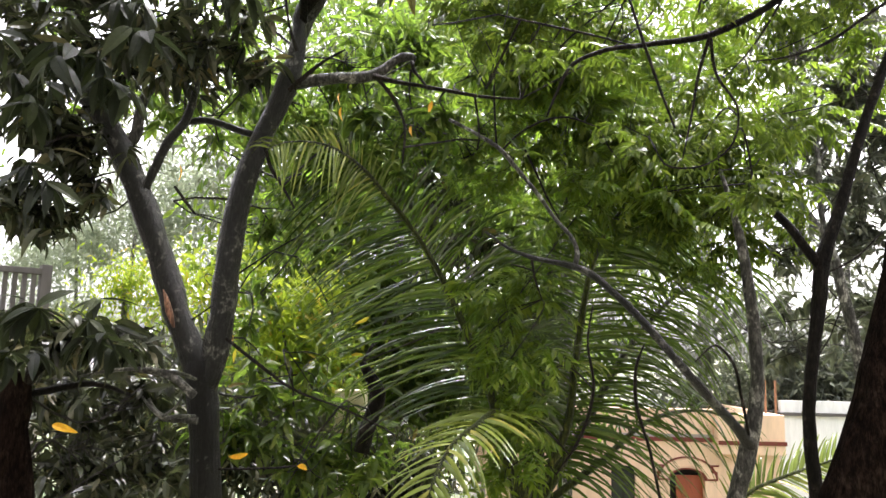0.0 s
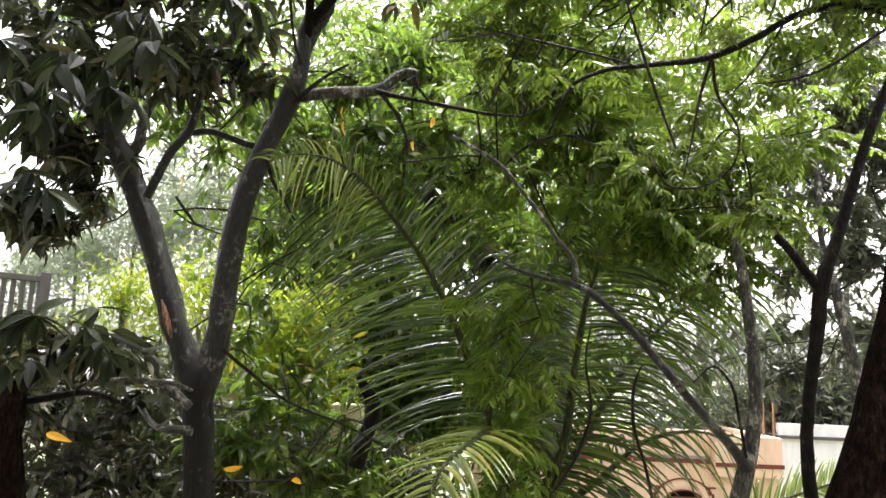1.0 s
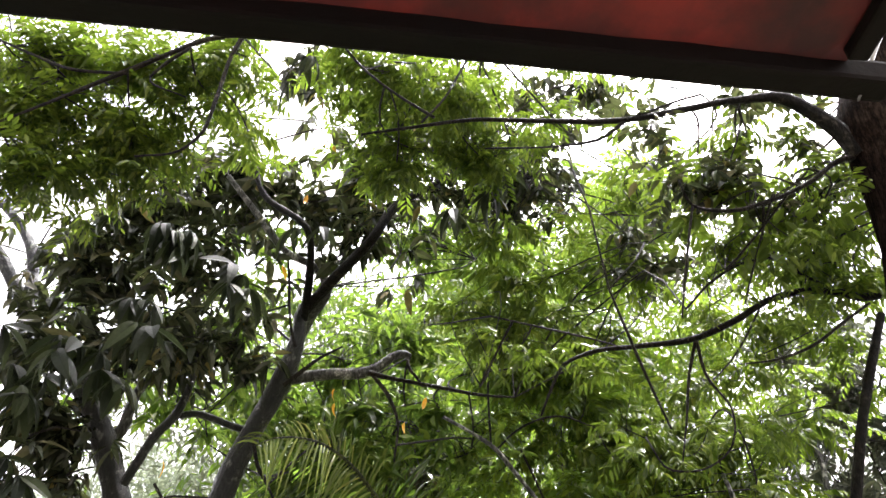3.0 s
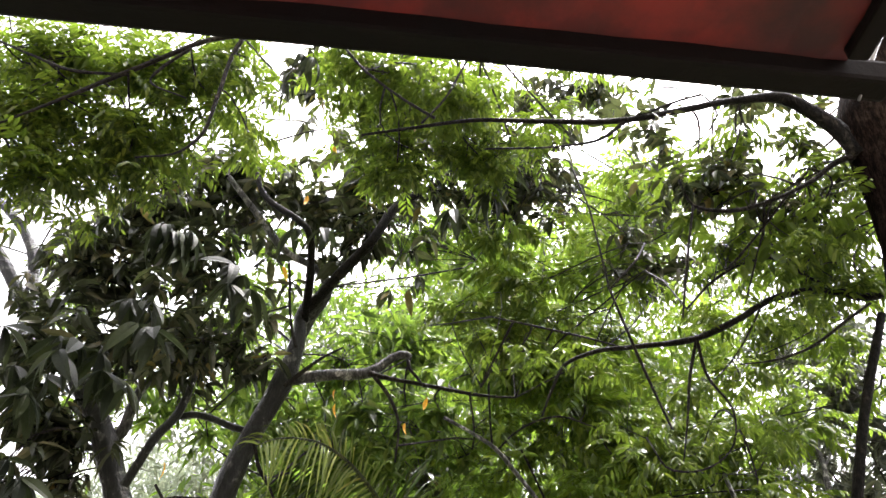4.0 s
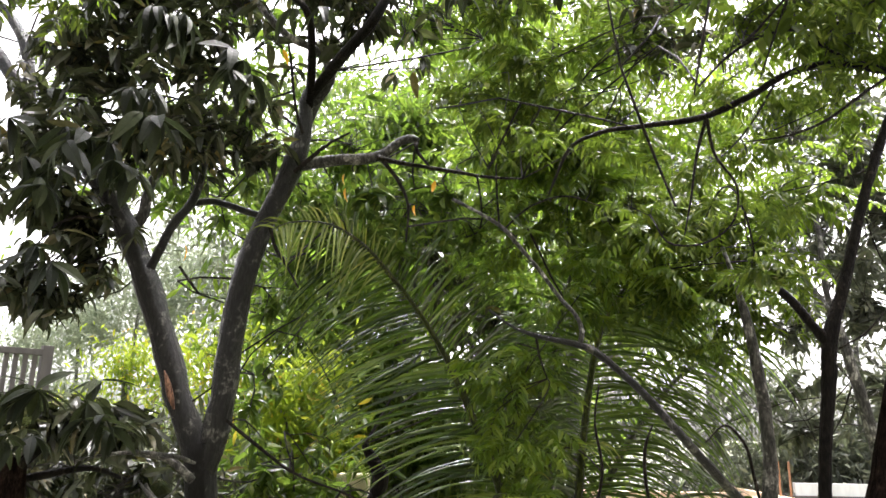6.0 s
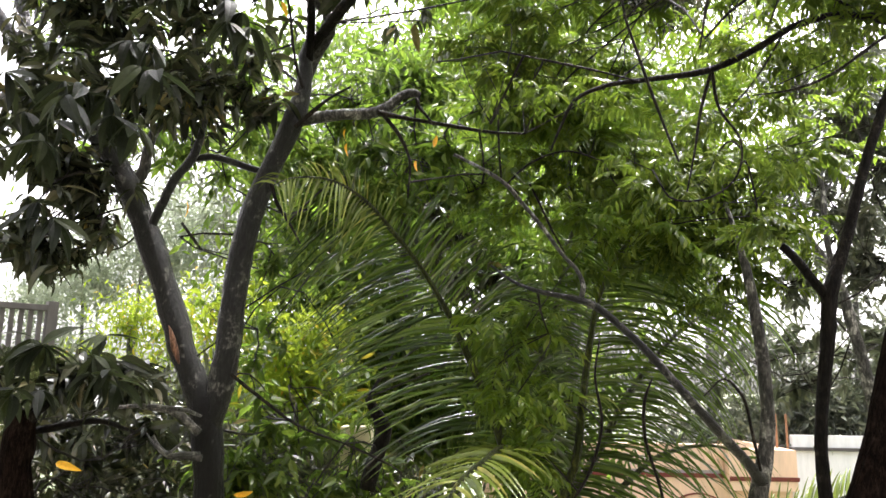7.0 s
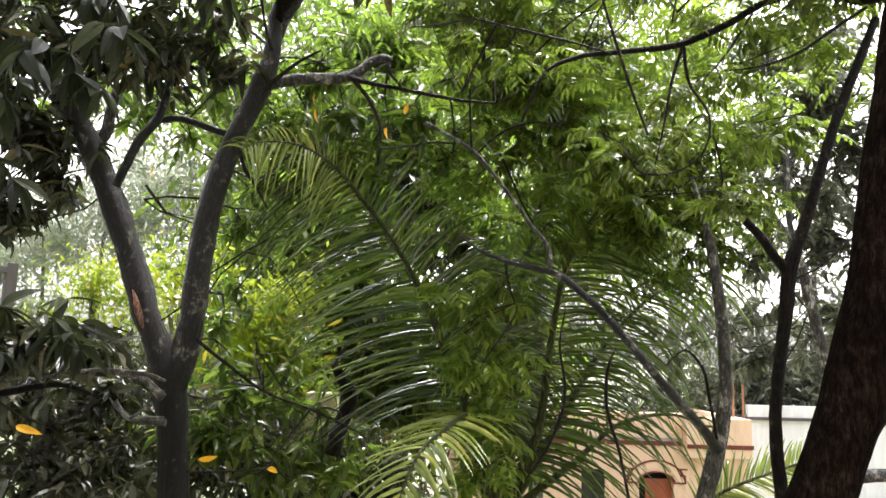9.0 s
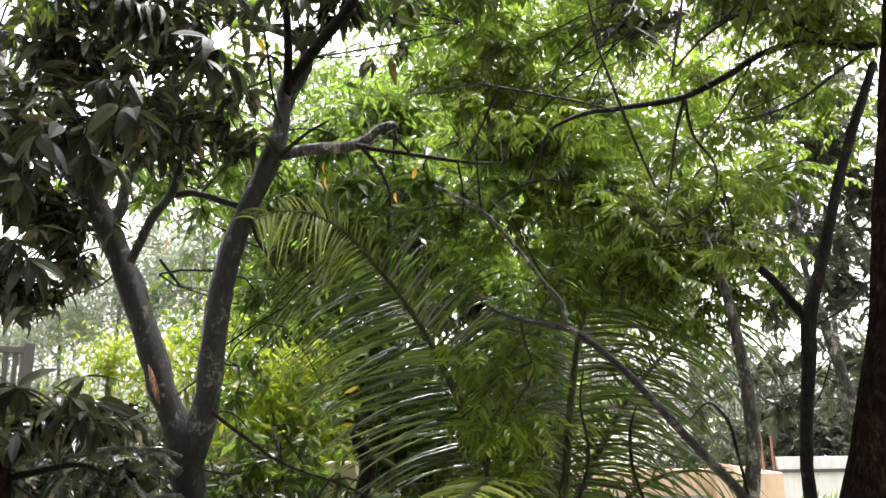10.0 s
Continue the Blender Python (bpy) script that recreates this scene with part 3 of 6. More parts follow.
# ---- fruit tree with a forked trunk ----
mango = thing("mango_tree", (-1.724, 5.600, 4.508), "forked mango tree with wet grey-brown bark and drooping dark leaves", "tree")
mango.location.z = 0
bpy.context.view_layer.update()
tube("trunk", [(-1.72, 5.60, -0.05, 0.151), (-1.72, 5.60, 4.51, 0.112), (-1.75, 5.60, 4.92, 0.109), (-1.79, 5.60, 5.25, 0.114), (-1.82, 5.60, 5.50, 0.118)], M_BARK_LOWER, mango, "wet dark lower trunk", sides=18, rough=0.16)
tube("limb", [(-1.78, 5.60, 5.29, 0.091), (-1.86, 5.60, 5.50, 0.103), (-1.98, 5.60, 5.75, 0.100), (-2.12, 5.60, 6.13, 0.097), (-2.28, 5.60, 6.54, 0.094), (-2.47, 5.60, 6.96, 0.095), (-2.64, 5.60, 7.28, 0.088), (-2.87, 5.60, 7.57, 0.076), (-3.15, 5.60, 7.87, 0.069), (-3.27, 5.60, 7.87, 0.062), (-3.46, 5.60, 8.11, 0.067), (-3.53, 5.60, 8.27, 0.068)], M_BARK, mango, "grey forked limb with lichen patches", sides=16, rough=0.15, knots=0.4)
tube("limb", [(-1.78, 5.60, 5.29, 0.091), (-1.73, 5.60, 5.50, 0.099), (-1.68, 5.60, 5.84, 0.096), (-1.66, 5.60, 6.23, 0.093), (-1.62, 5.60, 6.62, 0.090), (-1.54, 5.60, 6.98, 0.087), (-1.43, 5.60, 7.29, 0.080), (-1.30, 5.60, 7.61, 0.080), (-1.23, 5.60, 7.86, 0.073), (-1.20, 5.60, 8.10, 0.057), (-1.18, 5.60, 8.32, 0.053), (-1.16, 5.60, 8.33, 0.051)], M_BARK, mango, "grey forked limb with lichen patches", sides=16, rough=0.15, knots=0.4)
tube("limb", [(-3.52, 5.60, 8.24, 0.060), (-3.71, 5.60, 8.48, 0.056), (-3.90, 5.60, 8.72, 0.058), (-4.19, 5.60, 8.97, 0.050)], M_BARK, mango, sides=10)
tube("limb", [(-3.51, 5.60, 8.22, 0.055), (-3.53, 5.60, 8.43, 0.052), (-3.69, 5.60, 8.87, 0.045), (-3.95, 5.60, 9.16, 0.037), (-4.24, 5.60, 9.40, 0.033)], M_BARK, mango, sides=10)
tube("limb", [(-1.18, 5.60, 8.28, 0.047), (-0.87, 5.22, 8.44, 0.045), (-0.58, 4.85, 8.56, 0.039), (-0.41, 4.85, 8.88, 0.036), (-0.16, 4.85, 9.06, 0.024), (0.15, 4.85, 9.39, 0.016)], M_BARK_DARK, mango, sides=10)
tube("limb", [(-1.18, 5.60, 8.20, 0.038), (-1.11, 5.25, 8.49, 0.033), (-1.10, 4.90, 8.65, 0.028), (-1.48, 4.90, 8.96, 0.025), (-1.71, 4.90, 9.48, 0.018), (-2.01, 4.90, 9.80, 0.013)], M_BARK_DARK, mango, sides=8)
tube("limb", [(-1.32, 5.95, 8.04, 0.056), (-1.18, 5.79, 8.30, 0.052), (-1.02, 5.63, 8.54, 0.046), (-1.10, 5.47, 8.62, 0.034), (-1.33, 5.32, 8.68, 0.031), (-1.61, 5.16, 8.97, 0.027), (-1.85, 5.00, 9.22, 0.021)], M_BARK_GREY, mango, sides=10)
tube("limb", [(-1.25, 5.60, 7.68, 0.052), (-1.09, 5.60, 7.71, 0.048), (-0.87, 5.60, 7.74, 0.044), (-0.67, 5.60, 7.75, 0.044), (-0.52, 5.60, 7.81, 0.040), (-0.42, 5.60, 7.90, 0.036), (-0.31, 5.60, 7.93, 0.032), (-0.27, 5.60, 7.91, 0.020)], M_BARK_GREY, mango, "pale grey crooked limb", sides=12, knots=0.2)
tube("twig", [(-0.59, 5.50, 7.72, 0.024), (-0.46, 5.50, 7.69, 0.020), (-0.28, 5.50, 7.66, 0.016), (0.03, 5.50, 7.61, 0.016), (0.29, 5.50, 7.57, 0.012), (0.56, 5.50, 7.56, 0.008)], M_TWIG, mango, sides=6)
tube("twig", [(-0.29, 5.50, 7.85, 0.016), (-0.27, 5.50, 7.77, 0.016), (-0.22, 5.50, 7.71, 0.012), (-0.15, 5.50, 7.62, 0.008)], M_TWIG, mango, sides=6)
tube("twig", [(-0.55, 5.50, 7.70, 0.016), (-0.41, 5.50, 7.52, 0.016), (-0.34, 5.50, 7.36, 0.012), (-0.34, 5.50, 7.03, 0.008)], M_TWIG, mango, sides=6)
tube("twig", [(-1.22, 5.40, 7.55, 0.019), (-1.10, 5.40, 7.67, 0.019), (-0.95, 5.40, 7.80, 0.012), (-0.80, 5.40, 7.89, 0.008)], M_TWIG, mango, sides=6)
tube("twig", [(-1.17, 5.40, 7.87, 0.016), (-1.22, 5.40, 8.01, 0.012), (-1.27, 5.40, 8.24, 0.012), (-1.30, 5.40, 8.46, 0.013), (-1.35, 5.40, 8.73, 0.009)], M_TWIG, mango, sides=6)
tube("limb", [(-2.29, 5.50, 6.79, 0.031), (-2.23, 5.50, 6.96, 0.035), (-2.14, 5.50, 7.17, 0.035), (-2.03, 5.50, 7.32, 0.035), (-1.97, 5.50, 7.55, 0.028), (-1.94, 5.50, 7.85, 0.024), (-1.93, 5.50, 8.09, 0.016)], M_BARK, mango, sides=8, knots=0.3)
tube("limb", [(-1.51, 5.60, 7.26, 0.028), (-1.60, 5.60, 7.28, 0.028), (-1.74, 5.60, 7.33, 0.028), (-1.91, 5.60, 7.37, 0.028), (-2.05, 5.60, 7.35, 0.028)], M_BARK, mango, sides=8)
tube("limb", [(-2.59, 5.70, 7.16, 0.053), (-2.50, 5.70, 7.24, 0.049), (-2.47, 5.70, 7.43, 0.041), (-2.42, 5.70, 7.62, 0.037), (-2.28, 5.70, 7.76, 0.033), (-2.17, 5.70, 7.85, 0.021)], M_BARK_GREY, mango, sides=10)
tube("limb", [(-2.74, 5.80, 7.36, 0.041), (-2.79, 5.80, 7.62, 0.037), (-2.78, 5.80, 7.91, 0.034), (-2.72, 5.80, 8.21, 0.025)], M_BARK_GREY, mango, sides=8)
tube("limb", [(-1.75, 5.30, 5.26, 0.032), (-1.93, 5.30, 5.40, 0.029), (-2.09, 5.30, 5.43, 0.025), (-2.34, 5.30, 5.43, 0.022), (-2.57, 5.30, 5.37, 0.014)], M_BARK_GREY, mango, sides=8)
tube("limb", [(-1.75, 5.40, 5.08, 0.029), (-1.87, 5.40, 5.09, 0.026), (-1.98, 5.40, 5.09, 0.026), (-2.07, 5.40, 5.16, 0.018), (-2.11, 5.40, 5.23, 0.011)], M_BARK_GREY, mango, sides=8)
tube("twig", [(-1.61, 5.50, 5.67, 0.015), (-1.39, 5.50, 5.51, 0.015), (-1.09, 5.50, 5.31, 0.011), (-0.75, 5.50, 5.19, 0.007)], M_TWIG, mango, sides=6)
tube("twig", [(-1.40, 5.50, 7.14, 0.016), (-1.34, 5.50, 6.96, 0.016), (-1.25, 5.50, 6.83, 0.012), (-1.15, 5.50, 6.66, 0.008)], M_TWIG, mango, sides=6)
tube("twig", [(-2.07, 5.50, 6.81, 0.012), (-1.95, 5.50, 6.66, 0.012), (-1.90, 5.50, 6.60, 0.008)], M_TWIG, mango, sides=6)
tube("bark_scar", [(-2.09, 5.47, 6.02, 0.004), (-2.06, 5.47, 5.95, 0.019), (-2.03, 5.47, 5.85, 0.026), (-1.99, 5.47, 5.74, 0.008)], M_SCAR, mango, "bare orange-brown wood where bark is torn", sides=10, rough=0.3)
mango_tufts("crown", [(-2.61, 5.40, 8.96, 0.78, 0.43, 0.48, 83), (-3.01, 5.40, 8.50, 0.61, 0.35, 0.40, 64), (-2.22, 5.40, 8.53, 0.55, 0.33, 0.40, 53), (-3.21, 5.40, 7.79, 0.51, 0.33, 0.37, 45), (-1.18, 5.40, 9.26, 0.58, 0.33, 0.42, 38), (-0.75, 5.40, 9.59, 0.60, 0.31, 0.36, 22), (-1.93, 5.40, 9.54, 0.59, 0.31, 0.36, 45), (-0.09, 5.40, 9.62, 0.60, 0.28, 0.29, 22), (-2.44, 5.40, 7.91, 0.65, 0.36, 0.31, 45), (0.53, 5.40, 9.51, 0.44, 0.24, 0.29, 45), (-3.03, 5.40, 7.25, 0.55, 0.33, 0.29, 45), (-1.44, 5.40, 10.74, 0.32, 0.21, 0.39, 19), (-2.26, 5.40, 9.40, 0.73, 0.33, 0.28, 30), (-0.74, 5.40, 8.92, 0.56, 0.28, 0.27, 17)], M_MANGO_SHADED, mango, 0.23, 8, seed=11, label="drooping dark green leaf whorls")
mango_tufts("crown", [(-0.57, 5.20, 10.03, 0.57, 0.27, 0.31, 23), (0.21, 5.20, 9.99, 0.62, 0.29, 0.31, 26), (0.65, 5.20, 9.26, 0.39, 0.22, 0.29, 23), (-0.18, 5.20, 9.34, 0.59, 0.29, 0.29, 13), (-0.73, 5.20, 8.91, 0.52, 0.27, 0.28, 10), (-1.72, 5.20, 8.87, 0.52, 0.30, 0.38, 18), (-1.84, 5.20, 7.84, 0.52, 0.32, 0.34, 18), (-3.17, 5.20, 8.81, 0.52, 0.29, 0.33, 13), (2.45, 5.20, 9.57, 0.30, 0.16, 0.20, 10)], M_MANGO_SHADED, mango, 0.20, 7, hang=0.6, seed=61, label="sparse dark green leaf whorls")
mango_tufts("crown", [(-0.25, 6.60, 10.98, 1.17, 0.55, 0.58, 48), (0.65, 6.60, 10.62, 0.82, 0.45, 0.57, 42), (-0.69, 6.60, 9.96, 0.91, 0.49, 0.55, 36), (-1.79, 6.60, 8.83, 0.73, 0.42, 0.45, 24), (1.96, 6.60, 9.85, 0.48, 0.26, 0.30, 24)], M_MANGO_LIT, mango, 0.19, 8, hang=0.5, seed=62, label="sparse green leaf whorls")
mango_tufts("crown", [(-3.28, 5.60, 6.68, 0.35, 0.22, 0.22, 48), (-2.81, 5.60, 6.82, 0.26, 0.22, 0.31, 26), (-2.09, 5.60, 7.94, 0.41, 0.26, 0.27, 22), (-1.59, 5.60, 7.81, 0.27, 0.17, 0.18, 11)], M_MANGO_SHADED, mango, 0.19, 9, seed=12, label="drooping dark green leaf whorls")
mango_tufts("crown", [(-1.70, 6.30, 4.93, 0.47, 0.31, 0.28, 50), (-1.13, 6.30, 4.71, 0.42, 0.29, 0.28, 43), (-0.65, 6.30, 4.63, 0.28, 0.19, 0.19, 14), (-1.48, 6.30, 5.26, 0.19, 0.14, 0.14, 7)], M_MANGO_LIT, mango, 0.19, 9, seed=46, label="low drooping green leaf whorls")
mango_tufts("crown", [(-0.73, 6.00, 7.59, 0.38, 0.24, 0.24, 21), (-0.01, 6.00, 7.60, 0.38, 0.22, 0.19, 21), (-1.11, 6.00, 7.48, 0.24, 0.18, 0.24, 14), (-0.43, 6.00, 7.30, 0.33, 0.22, 0.24, 18), (0.14, 6.00, 7.21, 0.28, 0.20, 0.24, 14), (-0.90, 6.00, 7.10, 0.33, 0.22, 0.24, 14), (0.27, 6.00, 7.96, 0.24, 0.17, 0.19, 10), (-1.44, 6.00, 6.61, 0.28, 0.22, 0.28, 14), (-1.22, 6.00, 6.94, 0.28, 0.20, 0.23, 12)], M_MANGO_LIT, mango, 0.18, 8, seed=18, label="glossy mid-green leaf whorls")

mango_tufts("crown", [(-1.96, 7.00, 9.80, 1.25, 0.62, 0.56, 57), (-0.33, 7.00, 9.79, 0.69, 0.41, 0.50, 57), (-2.68, 7.00, 8.01, 0.89, 0.49, 0.39, 49), (-0.93, 7.00, 8.31, 0.79, 0.45, 0.40, 52), (-3.97, 7.00, 8.95, 0.71, 0.43, 0.47, 28), (0.42, 7.00, 10.11, 0.51, 0.30, 0.38, 31), (1.02, 7.00, 10.69, 0.40, 0.24, 0.33, 20), (-2.96, 7.00, 10.69, 0.93, 0.41, 0.33, 23), (1.64, 7.00, 12.13, 0.65, 0.24, 0.16, 15), (0.89, 7.00, 11.01, 0.40, 0.21, 0.27, 20), (-2.27, 7.00, 8.76, 0.53, 0.32, 0.35, 23), (-1.00, 7.00, 11.02, 0.68, 0.30, 0.27, 23), (-3.35, 7.00, 10.92, 0.87, 0.36, 0.27, 20)], M_MANGO_LIT, mango, 0.19, 9, seed=14, label="drooping green leaf whorls")
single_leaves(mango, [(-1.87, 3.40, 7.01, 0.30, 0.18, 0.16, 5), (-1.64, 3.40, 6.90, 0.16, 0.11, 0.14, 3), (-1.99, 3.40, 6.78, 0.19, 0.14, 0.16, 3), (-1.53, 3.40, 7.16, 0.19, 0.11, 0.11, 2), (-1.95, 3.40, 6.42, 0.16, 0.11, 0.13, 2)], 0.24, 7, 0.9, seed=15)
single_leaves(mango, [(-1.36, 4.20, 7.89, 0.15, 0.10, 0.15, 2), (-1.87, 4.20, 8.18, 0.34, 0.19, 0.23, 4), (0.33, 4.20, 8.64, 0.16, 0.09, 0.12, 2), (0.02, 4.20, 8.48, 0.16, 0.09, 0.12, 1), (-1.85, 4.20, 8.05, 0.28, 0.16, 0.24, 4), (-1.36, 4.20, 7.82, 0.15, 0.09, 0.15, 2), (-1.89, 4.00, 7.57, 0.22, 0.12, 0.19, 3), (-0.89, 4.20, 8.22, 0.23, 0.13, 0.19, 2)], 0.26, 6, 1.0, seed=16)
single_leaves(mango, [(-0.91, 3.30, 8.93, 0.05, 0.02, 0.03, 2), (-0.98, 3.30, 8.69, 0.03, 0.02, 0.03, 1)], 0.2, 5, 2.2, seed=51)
for k, at in enumerate(((-0.119, 5.300, 7.464), (-0.270, 5.300, 7.269), (-0.794, 5.200, 7.471), (-1.934, 5.200, 6.906), (-0.782, 5.200, 7.363), (-1.077, 5.000, 9.611), (-1.005, 5.000, 9.583), (-1.166, 5.000, 9.054), (-1.278, 5.000, 8.385))):
    yellow_leaf(mango, at, 1.6, 0.13, 60 + k)

mango_tufts("crown", [(-0.90, 6.70, 4.76, 0.35, 0.25, 0.25, 24), (-0.45, 6.70, 4.82, 0.25, 0.21, 0.25, 8), (-1.12, 6.70, 5.20, 0.20, 0.14, 0.15, 5), (-0.76, 6.70, 5.01, 0.15, 0.11, 0.13, 5)], M_MANGO_LIT, mango, 0.18, 8, seed=19, label="low leaf whorls")
mango_tufts("crown", [(1.23, 5.00, 10.33, 0.46, 0.18, 0.13, 26), (0.76, 5.00, 10.25, 0.31, 0.13, 0.12, 12), (0.99, 5.00, 9.79, 0.30, 0.14, 0.15, 5), (-0.99, 5.00, 9.77, 0.20, 0.12, 0.20, 3), (0.63, 5.00, 9.35, 0.24, 0.14, 0.19, 7), (-1.27, 5.00, 10.44, 0.21, 0.14, 0.26, 4)], M_MANGO_SHADED, mango, 0.2, 6, hang=0.9, seed=20, label="narrow hanging leaves")
mango_tufts("crown", [(-1.70, 7.60, 6.70, 0.36, 0.20, 0.30, 12), (-1.29, 7.60, 6.89, 0.36, 0.19, 0.27, 11), (-1.85, 7.40, 6.15, 0.23, 0.16, 0.29, 8), (-1.57, 6.60, 5.49, 0.23, 0.15, 0.26, 7), (-1.11, 6.60, 5.40, 0.26, 0.14, 0.21, 6), (-1.02, 7.20, 5.82, 0.20, 0.13, 0.22, 5), (-1.26, 6.40, 5.12, 0.35, 0.17, 0.20, 8), (-1.84, 7.00, 5.80, 0.17, 0.12, 0.22, 6), (-1.01, 7.60, 7.31, 0.36, 0.18, 0.24, 11), (-1.49, 7.60, 7.30, 0.30, 0.16, 0.24, 9), (0.35, 7.60, 7.83, 0.36, 0.20, 0.30, 9), (-0.18, 7.60, 7.39, 0.36, 0.20, 0.30, 8)], M_MANGO_LIT, mango, 0.22, 8, seed=71, label="glossy mid-green leaf whorls behind the fork")
tube("limb", [(-0.67, 6.20, 5.51, 0.029), (-0.60, 6.20, 5.39, 0.052), (-0.53, 6.20, 5.26, 0.067), (-0.56, 6.20, 5.12, 0.062), (-0.61, 6.20, 4.96, 0.067), (-0.65, 6.20, 4.78, 0.067)], M_BARK_DARK, mango, "crooked dark limb", sides=10)
tube("limb", [(-1.65, 5.00, 5.39, 0.011), (-1.64, 4.50, 5.45, 0.013), (-1.77, 4.30, 5.47, 0.011), (-1.95, 4.30, 5.45, 0.009), (-2.09, 4.30, 5.42, 0.006)], M_BARK_GREY, mango, "pale wet low limb", sides=8, knots=0.3)
tube("limb", [(-1.64, 5.00, 5.15, 0.011), (-1.59, 4.50, 5.19, 0.013), (-1.61, 4.30, 5.21, 0.012), (-1.68, 4.30, 5.27, 0.008), (-1.72, 4.30, 5.32, 0.004)], M_BARK_GREY, mango, sides=8, knots=0.3)
tube("limb", [(-1.60, 4.30, 5.20, 0.008), (-1.52, 4.30, 5.26, 0.008), (-1.49, 4.30, 5.33, 0.006)], M_BARK_GREY, mango, sides=8)
mango_tufts("crown", [(-2.32, 5.40, 9.22, 0.42, 0.22, 0.32, 10), (-1.87, 5.40, 9.54, 0.32, 0.18, 0.27, 6), (-0.91, 5.40, 9.52, 0.31, 0.17, 0.26, 3), (-0.75, 5.40, 8.87, 0.34, 0.19, 0.29, 4), (-0.05, 5.40, 9.43, 0.36, 0.20, 0.30, 3), (0.30, 5.40, 9.44, 0.25, 0.17, 0.31, 6), (0.99, 5.60, 9.67, 0.27, 0.18, 0.32, 7), (0.70, 5.60, 10.75, 0.47, 0.23, 0.29, 10), (1.31, 5.60, 10.78, 0.42, 0.20, 0.24, 9), (1.63, 5.60, 10.57, 0.29, 0.16, 0.24, 5), (-0.29, 6.20, 8.88, 0.32, 0.16, 0.22, 3), (1.84, 6.00, 9.28, 0.33, 0.20, 0.33, 13), (1.91, 6.00, 8.86, 0.27, 0.16, 0.27, 9)], M_MANGO_SHADED, mango, 0.22, 7, hang=0.7, seed=72, label="drooping dark leaf whorls against the sky")
mango_tufts("crown", [(-3.26, 5.50, 8.01, 0.31, 0.17, 0.26, 12), (-2.84, 5.50, 7.79, 0.30, 0.17, 0.25, 10), (-2.43, 5.50, 8.08, 0.35, 0.18, 0.25, 12), (-2.04, 5.50, 7.71, 0.24, 0.13, 0.19, 8), (-3.20, 5.50, 7.37, 0.25, 0.15, 0.25, 9), (-2.79, 5.50, 7.15, 0.24, 0.15, 0.24, 8), (-1.66, 5.50, 7.91, 0.19, 0.13, 0.24, 7), (-2.03, 5.50, 8.13, 0.29, 0.15, 0.20, 8), (-1.59, 5.50, 8.19, 0.19, 0.12, 0.19, 6), (-3.12, 5.50, 6.53, 0.22, 0.11, 0.15, 9), (-3.27, 5.50, 6.79, 0.20, 0.12, 0.20, 8)], M_MANGO_SHADED, mango, 0.22, 7, hang=0.8, seed=77, label="drooping dark leaf whorls")
mango_tufts("crown", [(1.31, 4.60, 8.53, 0.15, 0.09, 0.15, 7), (1.62, 4.60, 8.64, 0.15, 0.09, 0.15, 7), (1.45, 4.60, 8.25, 0.17, 0.09, 0.15, 8), (1.72, 4.60, 8.31, 0.13, 0.08, 0.15, 5), (1.20, 4.60, 8.19, 0.12, 0.07, 0.12, 4)], M_MANGO_SHADED, mango, 0.15, 7, hang=0.5, seed=81, label="dark clustered leaves")
mango_tufts("crown", [(-2.48, 6.40, 8.27, 0.28, 0.15, 0.23, 9), (-2.13, 6.40, 8.50, 0.28, 0.15, 0.23, 9), (-1.94, 6.40, 7.90, 0.22, 0.13, 0.22, 8), (-2.38, 6.40, 7.68, 0.22, 0.13, 0.22, 5), (-2.66, 6.40, 8.60, 0.29, 0.16, 0.23, 8), (-2.13, 6.60, 7.53, 0.22, 0.13, 0.22, 5), (-1.72, 6.40, 8.62, 0.17, 0.12, 0.22, 5)], M_MANGO_LIT, mango, 0.20, 7, hang=0.8, seed=84, label="drooping green leaf whorls")
# Dark whorls added to fill the palm's dark heart, in place of dead fronds.
mango_tufts("crown", [(0.00, 7.60, 7.15, 0.24, 0.14, 0.24, 12), (0.07, 7.60, 6.68, 0.26, 0.15, 0.24, 14), (-0.18, 7.60, 7.45, 0.24, 0.13, 0.18, 8), (0.28, 7.60, 6.33, 0.20, 0.13, 0.23, 10), (0.36, 7.60, 6.80, 0.21, 0.13, 0.24, 8)], M_MANGO_SHADED, mango, 0.20, 8, seed=86, label="dark leaf whorls added to darken the gap behind the palm")
# darker neighbour, lower and closer
mango_low = thing("mango_tree", (-2.459, 4.400, 4.719), "low dark mango tree with large glossy leaves", "tree")
mango_low.location.z = 0
bpy.context.view_layer.update()
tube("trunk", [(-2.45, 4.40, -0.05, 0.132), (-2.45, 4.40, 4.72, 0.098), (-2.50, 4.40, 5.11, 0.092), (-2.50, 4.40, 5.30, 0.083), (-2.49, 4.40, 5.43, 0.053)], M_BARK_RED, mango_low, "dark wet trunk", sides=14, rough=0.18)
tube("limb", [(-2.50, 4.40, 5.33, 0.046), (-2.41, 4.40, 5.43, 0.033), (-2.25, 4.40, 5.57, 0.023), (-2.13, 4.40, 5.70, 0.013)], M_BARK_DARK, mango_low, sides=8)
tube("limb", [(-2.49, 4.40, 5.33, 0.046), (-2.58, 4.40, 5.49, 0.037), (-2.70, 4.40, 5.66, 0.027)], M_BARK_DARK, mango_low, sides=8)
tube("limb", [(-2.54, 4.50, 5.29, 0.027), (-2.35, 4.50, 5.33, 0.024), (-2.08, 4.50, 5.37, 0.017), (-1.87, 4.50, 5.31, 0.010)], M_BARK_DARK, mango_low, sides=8)
